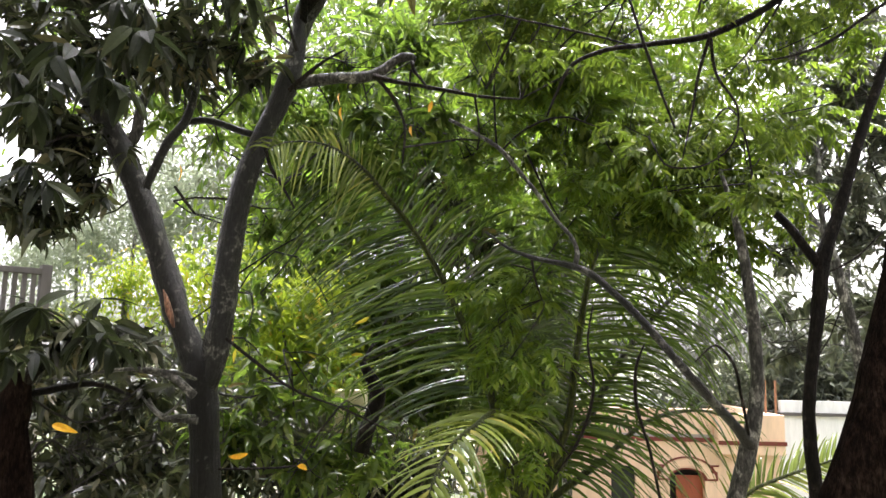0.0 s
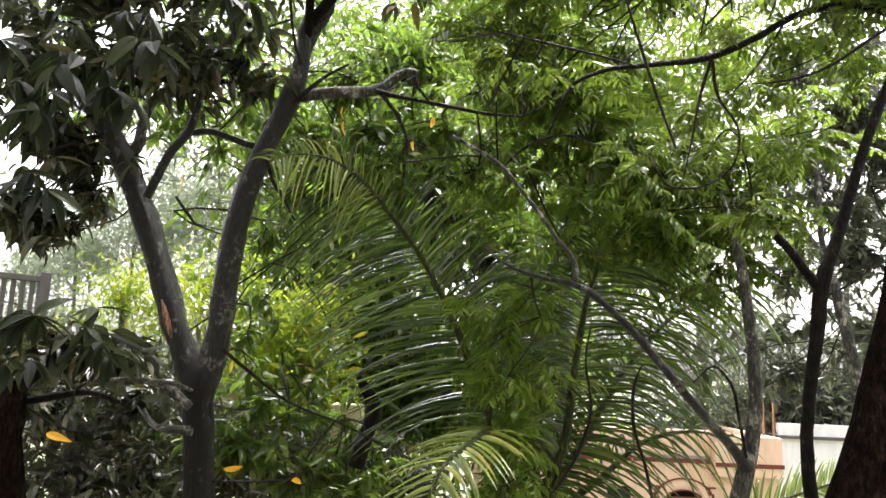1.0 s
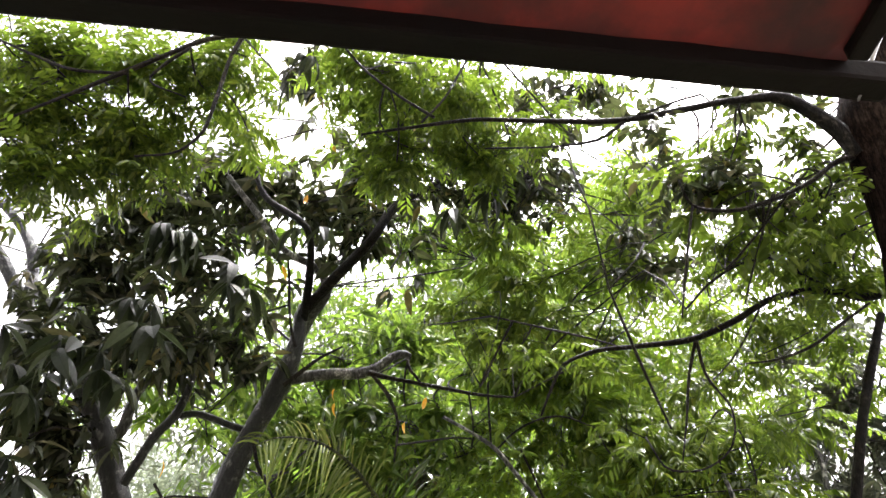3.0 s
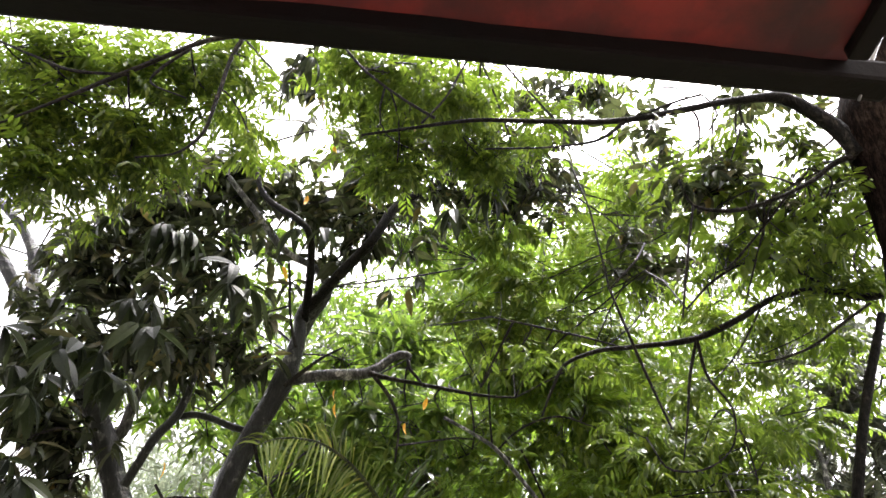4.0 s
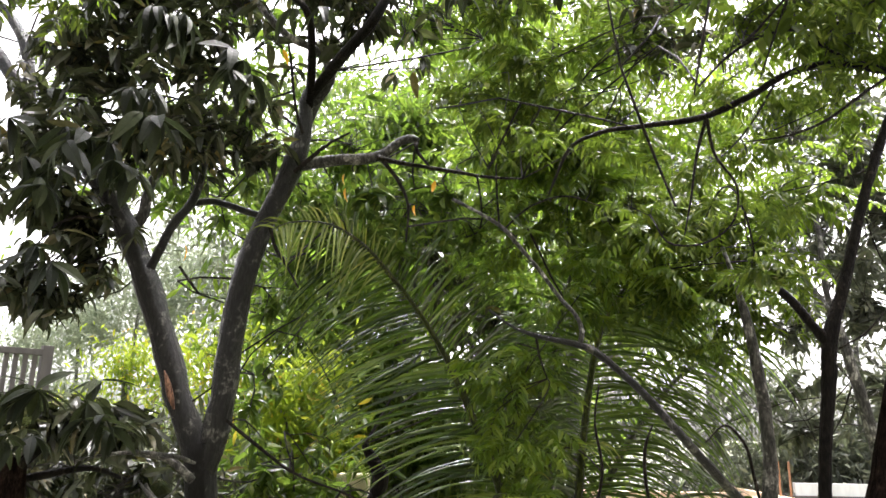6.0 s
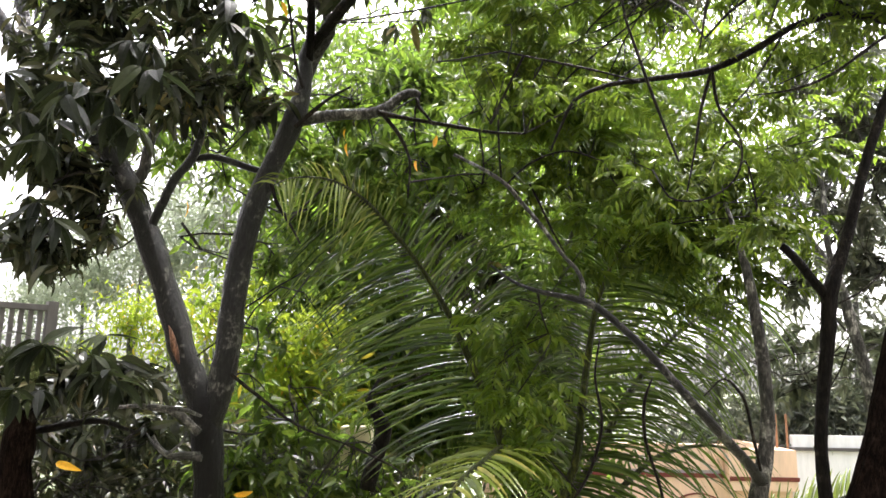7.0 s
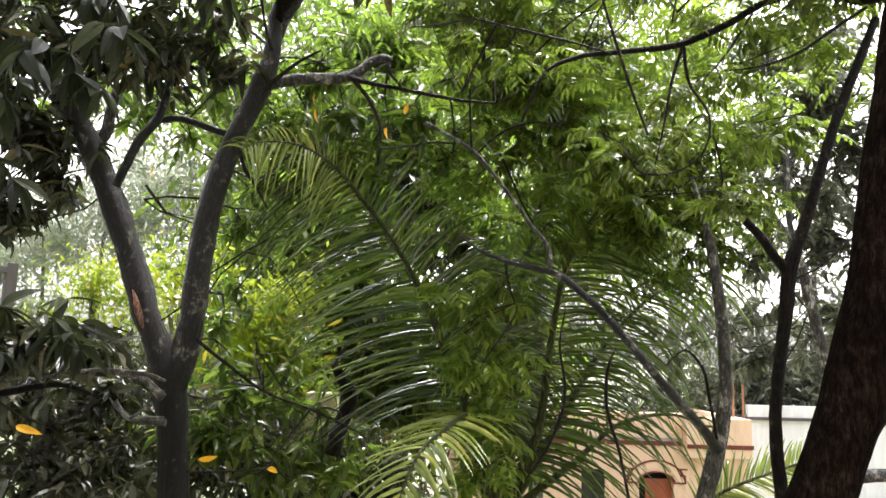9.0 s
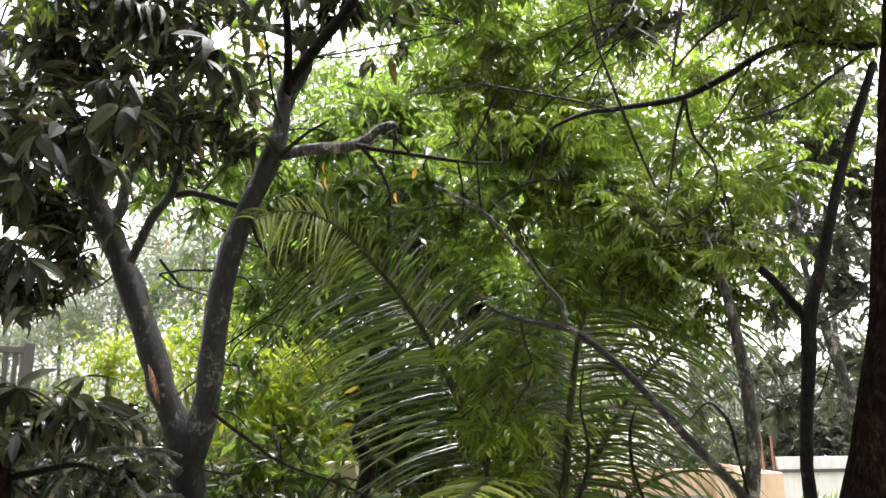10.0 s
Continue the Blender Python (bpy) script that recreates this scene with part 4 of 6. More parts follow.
mango_tufts("crown", [(-2.43, 4.40, 5.66, 0.27, 0.16, 0.13, 28), (-2.02, 4.40, 5.61, 0.27, 0.16, 0.13, 20), (-2.85, 6.00, 5.11, 0.41, 0.26, 0.23, 32), (-2.45, 6.00, 5.21, 0.41, 0.26, 0.23, 28), (-2.62, 5.60, 4.70, 0.50, 0.31, 0.25, 48), (-2.27, 6.00, 4.64, 0.49, 0.31, 0.27, 36), (-2.28, 5.40, 5.65, 0.25, 0.17, 0.16, 16), (-2.94, 5.40, 5.31, 0.37, 0.22, 0.16, 16), (-2.92, 5.80, 5.47, 0.40, 0.21, 0.13, 12)], M_MANGO_SHADED, mango_low, 0.2, 9, seed=13, label="glossy dark green leaves")

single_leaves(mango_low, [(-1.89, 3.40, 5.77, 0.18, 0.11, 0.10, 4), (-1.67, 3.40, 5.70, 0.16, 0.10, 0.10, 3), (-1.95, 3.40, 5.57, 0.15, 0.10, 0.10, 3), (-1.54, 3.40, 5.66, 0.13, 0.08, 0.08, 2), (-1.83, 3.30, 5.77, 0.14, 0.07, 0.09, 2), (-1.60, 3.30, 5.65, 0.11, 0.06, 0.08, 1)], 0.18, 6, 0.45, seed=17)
for k, at in enumerate(((-1.961, 3.800, 5.199), (-0.871, 4.600, 4.899), (-1.285, 4.600, 4.950))):
    yellow_leaf(mango_low, at, 0.05, 0.15, 80 + k)

# ---- feathery tree beside the terrace ----
neem = thing("neem_tree", (1.658, 3.200, 5.031), "tall feathery neem tree with a thick wet reddish-brown trunk", "tree")
neem.location.z = 0
bpy.context.view_layer.update()
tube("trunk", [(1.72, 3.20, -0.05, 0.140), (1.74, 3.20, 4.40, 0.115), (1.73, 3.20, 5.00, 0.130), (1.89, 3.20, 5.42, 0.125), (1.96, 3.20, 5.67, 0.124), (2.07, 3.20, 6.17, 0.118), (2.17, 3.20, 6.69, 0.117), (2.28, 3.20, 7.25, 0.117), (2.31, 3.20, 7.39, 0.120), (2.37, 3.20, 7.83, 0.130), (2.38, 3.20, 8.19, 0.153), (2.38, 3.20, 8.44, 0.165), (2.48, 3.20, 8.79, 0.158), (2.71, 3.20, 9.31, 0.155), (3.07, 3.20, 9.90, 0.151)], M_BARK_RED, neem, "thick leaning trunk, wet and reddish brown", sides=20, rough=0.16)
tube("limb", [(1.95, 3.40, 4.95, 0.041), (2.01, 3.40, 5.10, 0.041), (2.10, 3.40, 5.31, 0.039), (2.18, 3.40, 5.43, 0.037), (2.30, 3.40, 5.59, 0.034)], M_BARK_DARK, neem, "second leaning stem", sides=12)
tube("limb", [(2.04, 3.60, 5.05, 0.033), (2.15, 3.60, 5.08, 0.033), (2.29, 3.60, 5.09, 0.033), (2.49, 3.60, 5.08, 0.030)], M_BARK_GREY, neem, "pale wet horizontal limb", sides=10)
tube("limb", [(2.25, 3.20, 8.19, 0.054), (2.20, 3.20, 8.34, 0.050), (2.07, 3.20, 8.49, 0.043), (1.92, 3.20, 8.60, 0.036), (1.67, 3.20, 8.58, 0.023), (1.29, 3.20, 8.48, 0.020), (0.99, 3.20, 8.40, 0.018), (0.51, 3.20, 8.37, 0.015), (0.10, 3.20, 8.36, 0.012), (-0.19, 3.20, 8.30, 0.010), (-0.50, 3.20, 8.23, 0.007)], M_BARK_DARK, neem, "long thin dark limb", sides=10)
tube("limb", [(0.99, 3.20, 8.40, 0.013), (1.17, 3.20, 8.49, 0.010), (1.31, 3.20, 8.56, 0.008), (1.44, 3.20, 8.61, 0.008)], M_BARK_DARK, neem, sides=6)
tube("limb", [(0.99, 3.20, 8.40, 0.013), (0.82, 3.20, 8.25, 0.010), (0.63, 3.20, 8.20, 0.007), (0.19, 3.20, 8.16, 0.005)], M_BARK_DARK, neem, sides=6)
tube("limb", [(2.22, 3.20, 8.19, 0.019), (2.12, 3.20, 8.15, 0.017), (1.96, 3.20, 8.02, 0.014), (1.69, 3.20, 7.87, 0.012), (1.47, 3.20, 7.80, 0.012), (1.28, 3.20, 7.83, 0.009), (1.23, 3.20, 7.99, 0.007)], M_BARK_DARK, neem, sides=8)
tube("limb", [(1.28, 3.20, 7.82, 0.007), (1.23, 3.20, 7.60, 0.007), (1.18, 3.20, 7.37, 0.007), (1.14, 3.20, 7.17, 0.004)], M_TWIG, neem, sides=6)
tube("limb", [(2.58, 3.20, 9.08, 0.049), (1.87, 3.20, 9.91, 0.042), (0.34, 3.20, 9.95, 0.036), (-0.75, 3.20, 9.34, 0.025), (-1.30, 3.20, 8.98, 0.019)], M_BARK_DARK, neem, "overhanging dark limb", sides=8)
tube("twig", [(-1.23, 3.10, 8.90, 0.016), (-1.28, 3.10, 8.71, 0.013), (-1.31, 3.10, 8.36, 0.012), (-1.35, 3.10, 8.10, 0.009), (-1.43, 3.10, 8.00, 0.007), (-1.66, 3.10, 7.95, 0.005)], M_TWIG, neem, sides=6)
tube("twig", [(-1.22, 3.10, 8.88, 0.016), (-1.45, 3.10, 8.82, 0.016), (-1.68, 3.10, 8.67, 0.015), (-1.93, 3.10, 8.50, 0.015), (-2.19, 3.10, 8.32, 0.010), (-2.45, 3.10, 8.15, 0.007)], M_TWIG, neem, sides=6)
tube("twig", [(-1.84, 3.10, 8.53, 0.010), (-2.20, 3.10, 8.56, 0.010), (-2.43, 3.10, 8.66, 0.008), (-2.79, 3.10, 8.83, 0.008)], M_TWIG, neem, sides=6)
tube("twig", [(-1.53, 3.10, 8.75, 0.010), (-1.66, 3.10, 8.60, 0.010), (-1.71, 3.10, 8.51, 0.007), (-1.48, 3.10, 8.37, 0.005)], M_TWIG, neem, sides=6)
tube("twig", [(-0.10, 3.20, 8.37, 0.010), (-0.33, 3.20, 8.54, 0.008), (-0.55, 3.20, 8.75, 0.008), (-0.71, 3.20, 8.98, 0.008)], M_TWIG, neem, sides=6)
tube("twig", [(-0.17, 3.20, 8.33, 0.007), (-0.05, 3.20, 8.51, 0.008), (0.06, 3.20, 8.78, 0.008), (0.16, 3.20, 9.02, 0.008)], M_TWIG, neem, sides=6)
neem_tufts("crown", [(-2.52, 3.40, 8.96, 0.43, 0.18, 0.18, 32), (-1.78, 3.40, 8.85, 0.39, 0.17, 0.18, 28), (-2.43, 3.40, 8.45, 0.37, 0.18, 0.20, 32), (-1.83, 3.40, 8.35, 0.40, 0.19, 0.20, 24), (-2.36, 3.40, 8.03, 0.29, 0.15, 0.16, 18), (-1.37, 3.40, 8.96, 0.21, 0.11, 0.18, 10), (-0.37, 3.40, 8.91, 0.28, 0.13, 0.14, 16), (-0.01, 3.40, 8.78, 0.24, 0.11, 0.14, 12), (-0.63, 3.40, 9.05, 0.11, 0.06, 0.11, 4), (1.76, 3.40, 8.50, 0.24, 0.13, 0.17, 2), (2.15, 3.40, 8.60, 0.27, 0.14, 0.17, 2), (1.96, 3.40, 8.17, 0.29, 0.16, 0.19, 2), (2.20, 3.40, 7.87, 0.22, 0.13, 0.16, 2), (1.72, 3.40, 7.78, 0.25, 0.14, 0.15, 2)], M_NEEM, neem, 0.26, 5, seed=21, label="feathered green leaves")
neem_tufts("crown", [(-1.90, 4.00, 9.49, 0.46, 0.20, 0.21, 12), (-2.29, 4.00, 8.63, 0.50, 0.22, 0.19, 12), (-1.51, 4.00, 8.96, 0.20, 0.13, 0.24, 6), (-0.62, 4.00, 9.32, 0.25, 0.13, 0.21, 9), (-0.17, 4.00, 9.28, 0.37, 0.17, 0.20, 14), (0.24, 4.00, 9.47, 0.25, 0.12, 0.17, 8), (0.40, 4.00, 8.84, 0.27, 0.13, 0.16, 8), (-0.23, 4.00, 8.76, 0.43, 0.18, 0.16, 9), (2.01, 4.00, 9.11, 0.24, 0.12, 0.16, 2), (2.50, 4.00, 8.83, 0.31, 0.16, 0.19, 2), (2.00, 4.00, 8.25, 0.33, 0.17, 0.18, 2), (1.82, 4.00, 7.67, 0.31, 0.16, 0.14, 2), (2.29, 4.00, 7.93, 0.28, 0.15, 0.14, 2), (-0.62, 4.00, 9.26, 0.25, 0.13, 0.20, 8), (2.45, 4.00, 8.01, 0.14, 0.09, 0.11, 2), (-3.18, 4.00, 9.32, 0.37, 0.22, 0.37, 11), (-0.86, 4.00, 9.59, 0.13, 0.07, 0.13, 4), (0.08, 4.00, 9.03, 0.36, 0.16, 0.16, 11), (-0.37, 4.00, 8.56, 0.34, 0.15, 0.11, 8), (-0.39, 4.00, 8.85, 0.31, 0.13, 0.12, 8), (0.24, 4.00, 8.68, 0.31, 0.13, 0.12, 8), (0.80, 4.00, 9.06, 0.28, 0.12, 0.10, 4), (1.47, 4.00, 8.69, 0.15, 0.09, 0.12, 3)], M_NEEM, neem, 0.24, 5, seed=29, label="feathered green leaves")
single_leaves(neem, [(1.07, 3.20, 8.32, 0.02, 0.01, 0.02, 1), (1.25, 3.20, 7.92, 0.06, 0.04, 0.06, 2), (1.42, 3.20, 8.04, 0.09, 0.05, 0.06, 2)], 0.10, 6, 0.5, seed=52)
neem_tufts("crown", [(1.60, 3.60, 8.39, 0.21, 0.11, 0.14, 2), (1.74, 3.60, 8.22, 0.20, 0.11, 0.14, 2), (1.25, 3.60, 8.62, 0.09, 0.04, 0.05, 1), (1.51, 3.60, 8.05, 0.23, 0.13, 0.17, 2), (2.07, 3.60, 8.00, 0.26, 0.14, 0.17, 2), (2.43, 3.60, 8.38, 0.21, 0.13, 0.21, 2)], M_NEEM, neem, 0.3, 4, 4, 0.10, seed=27, label="larger ovate green leaflets", shapes=OVATE)

neem_tufts("crown", [(-2.58, 3.50, 8.69, 0.45, 0.22, 0.29, 9), (-1.98, 3.50, 8.50, 0.38, 0.18, 0.23, 9), (-1.48, 3.50, 8.74, 0.34, 0.17, 0.23, 7), (-2.43, 3.50, 8.14, 0.34, 0.17, 0.23, 7), (-1.99, 3.50, 8.12, 0.29, 0.14, 0.18, 5), (-1.22, 3.50, 8.44, 0.18, 0.10, 0.14, 2), (-2.37, 3.50, 9.12, 0.68, 0.27, 0.21, 9), (-1.48, 3.50, 9.21, 0.48, 0.20, 0.20, 6), (-0.63, 4.00, 9.34, 0.30, 0.15, 0.21, 4), (-0.18, 4.00, 9.25, 0.37, 0.19, 0.25, 7), (0.18, 4.00, 9.42, 0.30, 0.15, 0.21, 4), (-0.45, 4.00, 9.78, 0.71, 0.28, 0.22, 8), (0.83, 4.00, 9.67, 0.53, 0.21, 0.18, 4)], M_NEEM, neem, 0.24, 5, seed=73, label="feathered green leaves overhead")
neem_tufts("crown", [(1.86, 3.50, 8.86, 0.20, 0.12, 0.20, 4), (2.13, 3.50, 8.97, 0.20, 0.11, 0.16, 2), (2.26, 3.60, 8.69, 0.24, 0.13, 0.20, 4), (1.44, 3.40, 8.32, 0.14, 0.08, 0.14, 4), (1.59, 3.40, 8.21, 0.18, 0.09, 0.14, 5), (1.74, 3.50, 8.54, 0.15, 0.09, 0.15, 2), (1.48, 3.50, 8.08, 0.14, 0.08, 0.14, 2), (2.43, 3.70, 8.42, 0.20, 0.12, 0.20, 4), (1.94, 3.70, 8.23, 0.23, 0.12, 0.19, 4), (1.27, 3.40, 8.84, 0.15, 0.08, 0.11, 1), (1.16, 3.40, 8.44, 0.07, 0.04, 0.07, 1)], M_MANGO_SHADED, neem, 0.26, 3, 4, 0.09, seed=74, label="larger ovate green leaflets", shapes=OVATE)
neem_tufts("crown", [(2.09, 3.90, 8.21, 0.28, 0.14, 0.20, 14), (2.40, 3.90, 8.18, 0.24, 0.14, 0.24, 14), (2.16, 3.90, 7.84, 0.31, 0.15, 0.19, 14), (1.77, 3.90, 8.03, 0.23, 0.12, 0.19, 11), (2.50, 3.90, 7.85, 0.20, 0.12, 0.20, 9), (2.29, 3.90, 8.52, 0.21, 0.11, 0.17, 8)], M_NEEM, neem, 0.24, 4, 5, 0.07, seed=79, label="small yellow-green feathered leaves")

# slim dark neighbour stem with a long arching limb
slim = thing("neem_tree", (1.920, 3.900, 4.905), "slender dark-barked neem tree with arching limbs and feathery leaves", "tree")
slim.location.z = 0
bpy.context.view_layer.update()
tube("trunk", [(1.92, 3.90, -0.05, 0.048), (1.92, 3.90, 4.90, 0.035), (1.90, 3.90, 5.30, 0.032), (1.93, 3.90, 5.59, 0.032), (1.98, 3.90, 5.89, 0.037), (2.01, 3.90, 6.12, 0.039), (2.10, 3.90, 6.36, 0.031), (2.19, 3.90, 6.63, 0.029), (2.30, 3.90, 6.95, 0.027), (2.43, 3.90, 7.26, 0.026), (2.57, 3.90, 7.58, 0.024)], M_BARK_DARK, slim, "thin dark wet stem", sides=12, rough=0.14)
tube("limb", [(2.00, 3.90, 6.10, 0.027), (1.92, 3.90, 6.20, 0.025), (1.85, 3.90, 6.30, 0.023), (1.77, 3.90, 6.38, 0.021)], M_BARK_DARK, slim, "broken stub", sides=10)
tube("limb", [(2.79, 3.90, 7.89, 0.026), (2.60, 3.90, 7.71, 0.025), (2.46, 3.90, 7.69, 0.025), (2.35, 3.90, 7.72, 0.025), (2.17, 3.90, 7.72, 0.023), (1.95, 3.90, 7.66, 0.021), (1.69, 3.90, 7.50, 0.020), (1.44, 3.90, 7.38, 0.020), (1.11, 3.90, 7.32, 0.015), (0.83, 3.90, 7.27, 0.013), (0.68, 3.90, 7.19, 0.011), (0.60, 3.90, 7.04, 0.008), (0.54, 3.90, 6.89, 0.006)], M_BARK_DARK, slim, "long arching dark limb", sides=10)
tube("limb", [(2.35, 3.90, 7.72, 0.014), (2.19, 3.90, 7.81, 0.012), (2.02, 3.90, 7.94, 0.012), (1.85, 3.90, 7.91, 0.009), (1.60, 3.90, 7.76, 0.009), (1.42, 3.90, 7.57, 0.007)], M_BARK_DARK, slim, sides=6)
tube("twig", [(1.45, 3.90, 7.38, 0.011), (1.38, 3.90, 7.15, 0.009), (1.33, 3.90, 6.89, 0.006), (1.28, 3.90, 6.67, 0.004)], M_TWIG, slim, sides=6)
tube("twig", [(1.45, 3.90, 7.38, 0.011), (1.48, 3.90, 7.15, 0.009), (1.59, 3.90, 6.96, 0.006), (1.56, 3.90, 6.77, 0.006), (1.33, 3.90, 6.62, 0.006), (1.18, 3.90, 6.64, 0.006), (1.13, 3.90, 6.73, 0.004)], M_TWIG, slim, sides=6)
tube("twig", [(0.95, 3.80, 7.63, 0.007), (1.03, 3.80, 7.36, 0.009), (1.12, 3.80, 7.07, 0.008), (1.21, 3.80, 6.81, 0.006)], M_TWIG, slim, sides=6)
tube("twig", [(0.26, 3.80, 7.43, 0.004), (0.55, 3.80, 7.37, 0.007), (0.83, 3.80, 7.31, 0.006), (1.02, 3.80, 7.26, 0.004)], M_TWIG, slim, sides=6)
tube("twig", [(2.52, 3.90, 7.65, 0.009), (2.35, 3.90, 7.53, 0.009), (2.08, 3.90, 7.34, 0.009), (1.90, 3.90, 7.27, 0.007), (1.67, 3.90, 7.23, 0.004)], M_TWIG, slim, sides=6)
tube("twig", [(2.05, 3.90, 6.07, 0.006), (2.18, 3.90, 6.14, 0.006), (2.34, 3.90, 6.29, 0.004)], M_TWIG, slim, sides=6)
neem_tufts("crown", [(1.16, 4.10, 6.83, 0.29, 0.19, 0.19, 5), (1.52, 4.10, 6.93, 0.23, 0.16, 0.20, 4), (0.44, 4.10, 7.35, 0.20, 0.14, 0.16, 4), (1.74, 4.10, 6.64, 0.19, 0.13, 0.13, 3)], M_NEEM, slim, 0.26, 5, 6, 0.07, seed=24, label="feathered bright green leaves")
neem_tufts("crown", [(1.58, 5.00, 9.27, 0.21, 0.14, 0.21, 8), (1.46, 5.00, 8.55, 0.31, 0.20, 0.27, 8), (0.48, 5.00, 8.72, 0.32, 0.18, 0.23, 7), (0.74, 5.00, 8.32, 0.35, 0.21, 0.26, 8), (0.47, 5.00, 7.84, 0.33, 0.21, 0.25, 8), (0.13, 5.00, 8.11, 0.26, 0.17, 0.21, 4), (1.09, 5.00, 7.78, 0.33, 0.21, 0.25, 5), (2.28, 5.00, 8.69, 0.31, 0.18, 0.22, 4), (2.59, 5.00, 8.06, 0.38, 0.21, 0.21, 5), (1.92, 5.00, 7.55, 0.44, 0.26, 0.24, 5), (2.35, 5.00, 7.31, 0.31, 0.21, 0.24, 4), (0.95, 5.00, 8.96, 0.18, 0.12, 0.18, 2)], M_NEEM, slim, 0.30, 5, 6, 0.095, seed=23, label="feathered bright green leaves")

neem_tufts("crown", [(1.89, 5.20, 8.67, 0.29, 0.15, 0.19, 4), (2.34, 5.20, 8.78, 0.30, 0.15, 0.20, 4), (2.77, 5.20, 8.69, 0.31, 0.15, 0.20, 4), (3.16, 5.20, 8.59, 0.26, 0.16, 0.26, 4), (1.99, 5.20, 8.19, 0.28, 0.14, 0.19, 4), (2.60, 5.20, 8.20, 0.29, 0.15, 0.20, 4), (3.01, 5.20, 8.07, 0.30, 0.16, 0.25, 4), (2.35, 5.20, 7.83, 0.28, 0.14, 0.19, 3), (3.13, 5.20, 7.66, 0.20, 0.13, 0.25, 3)], M_NEEM, slim, 0.30, 5, 6, 0.085, seed=82, label="feathered green leaves")
neem_tufts("crown", [(2.47, 4.40, 8.87, 0.28, 0.15, 0.23, 3), (2.81, 4.40, 8.54, 0.28, 0.15, 0.23, 4), (2.49, 4.40, 8.12, 0.26, 0.13, 0.17, 3), (3.07, 4.40, 8.99, 0.19, 0.13, 0.24, 3), (2.10, 4.40, 8.33, 0.26, 0.14, 0.21, 3), (2.81, 4.40, 7.96, 0.18, 0.11, 0.18, 3), (1.77, 4.40, 7.92, 0.24, 0.13, 0.20, 3)], M_NEEM, slim, 0.28, 4, 6, 0.085, seed=83, label="feathered green leaves")

# ---- slim grey tree with a long diagonal branch ----
grey = thing("slender_tree", (2.309, 6.000, 4.483), "slender pale grey tree with one long bare diagonal branch", "tree")
grey.location.z = 0
bpy.context.view_layer.update()
tube("trunk", [(2.31, 6.00, -0.05, 0.091), (2.31, 6.00, 4.48, 0.067), (2.39, 6.00, 4.74, 0.071), (2.47, 6.00, 5.05, 0.065), (2.52, 6.00, 5.36, 0.054), (2.52, 6.00, 5.72, 0.051), (2.49, 6.00, 6.13, 0.046), (2.45, 6.00, 6.45, 0.040), (2.39, 6.00, 6.76, 0.028), (2.28, 6.00, 7.16, 0.016)], M_BARK_GREY, grey, "pale grey slender trunk", sides=12, rough=0.14, knots=0.4)
tube("branch", [(2.46, 6.00, 4.90, 0.047), (2.23, 5.75, 5.10, 0.039), (1.98, 5.50, 5.29, 0.035), (1.67, 5.30, 5.57, 0.031), (1.40, 5.30, 5.88, 0.028), (1.20, 5.30, 6.07, 0.026), (1.01, 5.30, 6.21, 0.029), (0.87, 5.30, 6.25, 0.023), (0.62, 5.30, 6.30, 0.017), (0.46, 5.30, 6.36, 0.011), (0.29, 5.30, 6.48, 0.009)], M_BARK, grey, "long bare diagonal branch", sides=10, knots=0.3)
tube("branch", [(0.94, 5.30, 6.24, 0.021), (0.96, 5.30, 6.33, 0.018), (0.93, 5.30, 6.43, 0.015), (0.81, 5.30, 6.57, 0.015), (0.66, 5.30, 6.78, 0.016), (0.52, 5.30, 6.95, 0.016), (0.39, 5.30, 7.10, 0.016), (0.20, 5.30, 7.22, 0.013), (0.01, 5.30, 7.32, 0.013)], M_BARK_GREY, grey, sides=8)
tube("twig", [(0.37, 5.80, 7.88, 0.009), (0.38, 5.80, 7.55, 0.009), (0.40, 5.80, 7.26, 0.009)], M_TWIG, grey, sides=6)
tube("twig", [(0.63, 5.80, 7.24, 0.009), (0.73, 5.80, 7.03, 0.009), (0.81, 5.80, 6.85, 0.009), (0.91, 5.80, 6.67, 0.006)], M_TWIG, grey, sides=6)
tube("twig", [(0.43, 5.80, 7.22, 0.009), (0.63, 5.80, 7.41, 0.009), (0.95, 5.80, 7.52, 0.009), (1.23, 5.80, 7.44, 0.006)], M_TWIG, grey, sides=6)
tube("twig", [(0.69, 5.80, 6.35, 0.012), (0.71, 5.80, 6.21, 0.009), (0.77, 5.80, 6.03, 0.006)], M_TWIG, grey, sides=6)
tube("twig", [(2.36, 5.80, 5.02, 0.011), (2.31, 5.80, 5.32, 0.012), (2.25, 5.80, 5.58, 0.012), (2.13, 5.80, 5.70, 0.009), (1.96, 5.80, 5.57, 0.006)], M_TWIG, grey, sides=6)
tube("twig", [(1.56, 5.40, 4.58, 0.011), (1.49, 5.40, 4.93, 0.011), (1.39, 5.40, 5.32, 0.013), (1.41, 5.40, 5.57, 0.011), (1.46, 5.40, 5.69, 0.005)], M_TWIG, grey, sides=6)
tube("twig", [(0.82, 5.40, 4.76, 0.008), (0.98, 5.40, 5.00, 0.011), (1.09, 5.40, 5.36, 0.011), (1.05, 5.40, 5.72, 0.008), (1.09, 5.40, 5.97, 0.005)], M_TWIG, grey, sides=6)
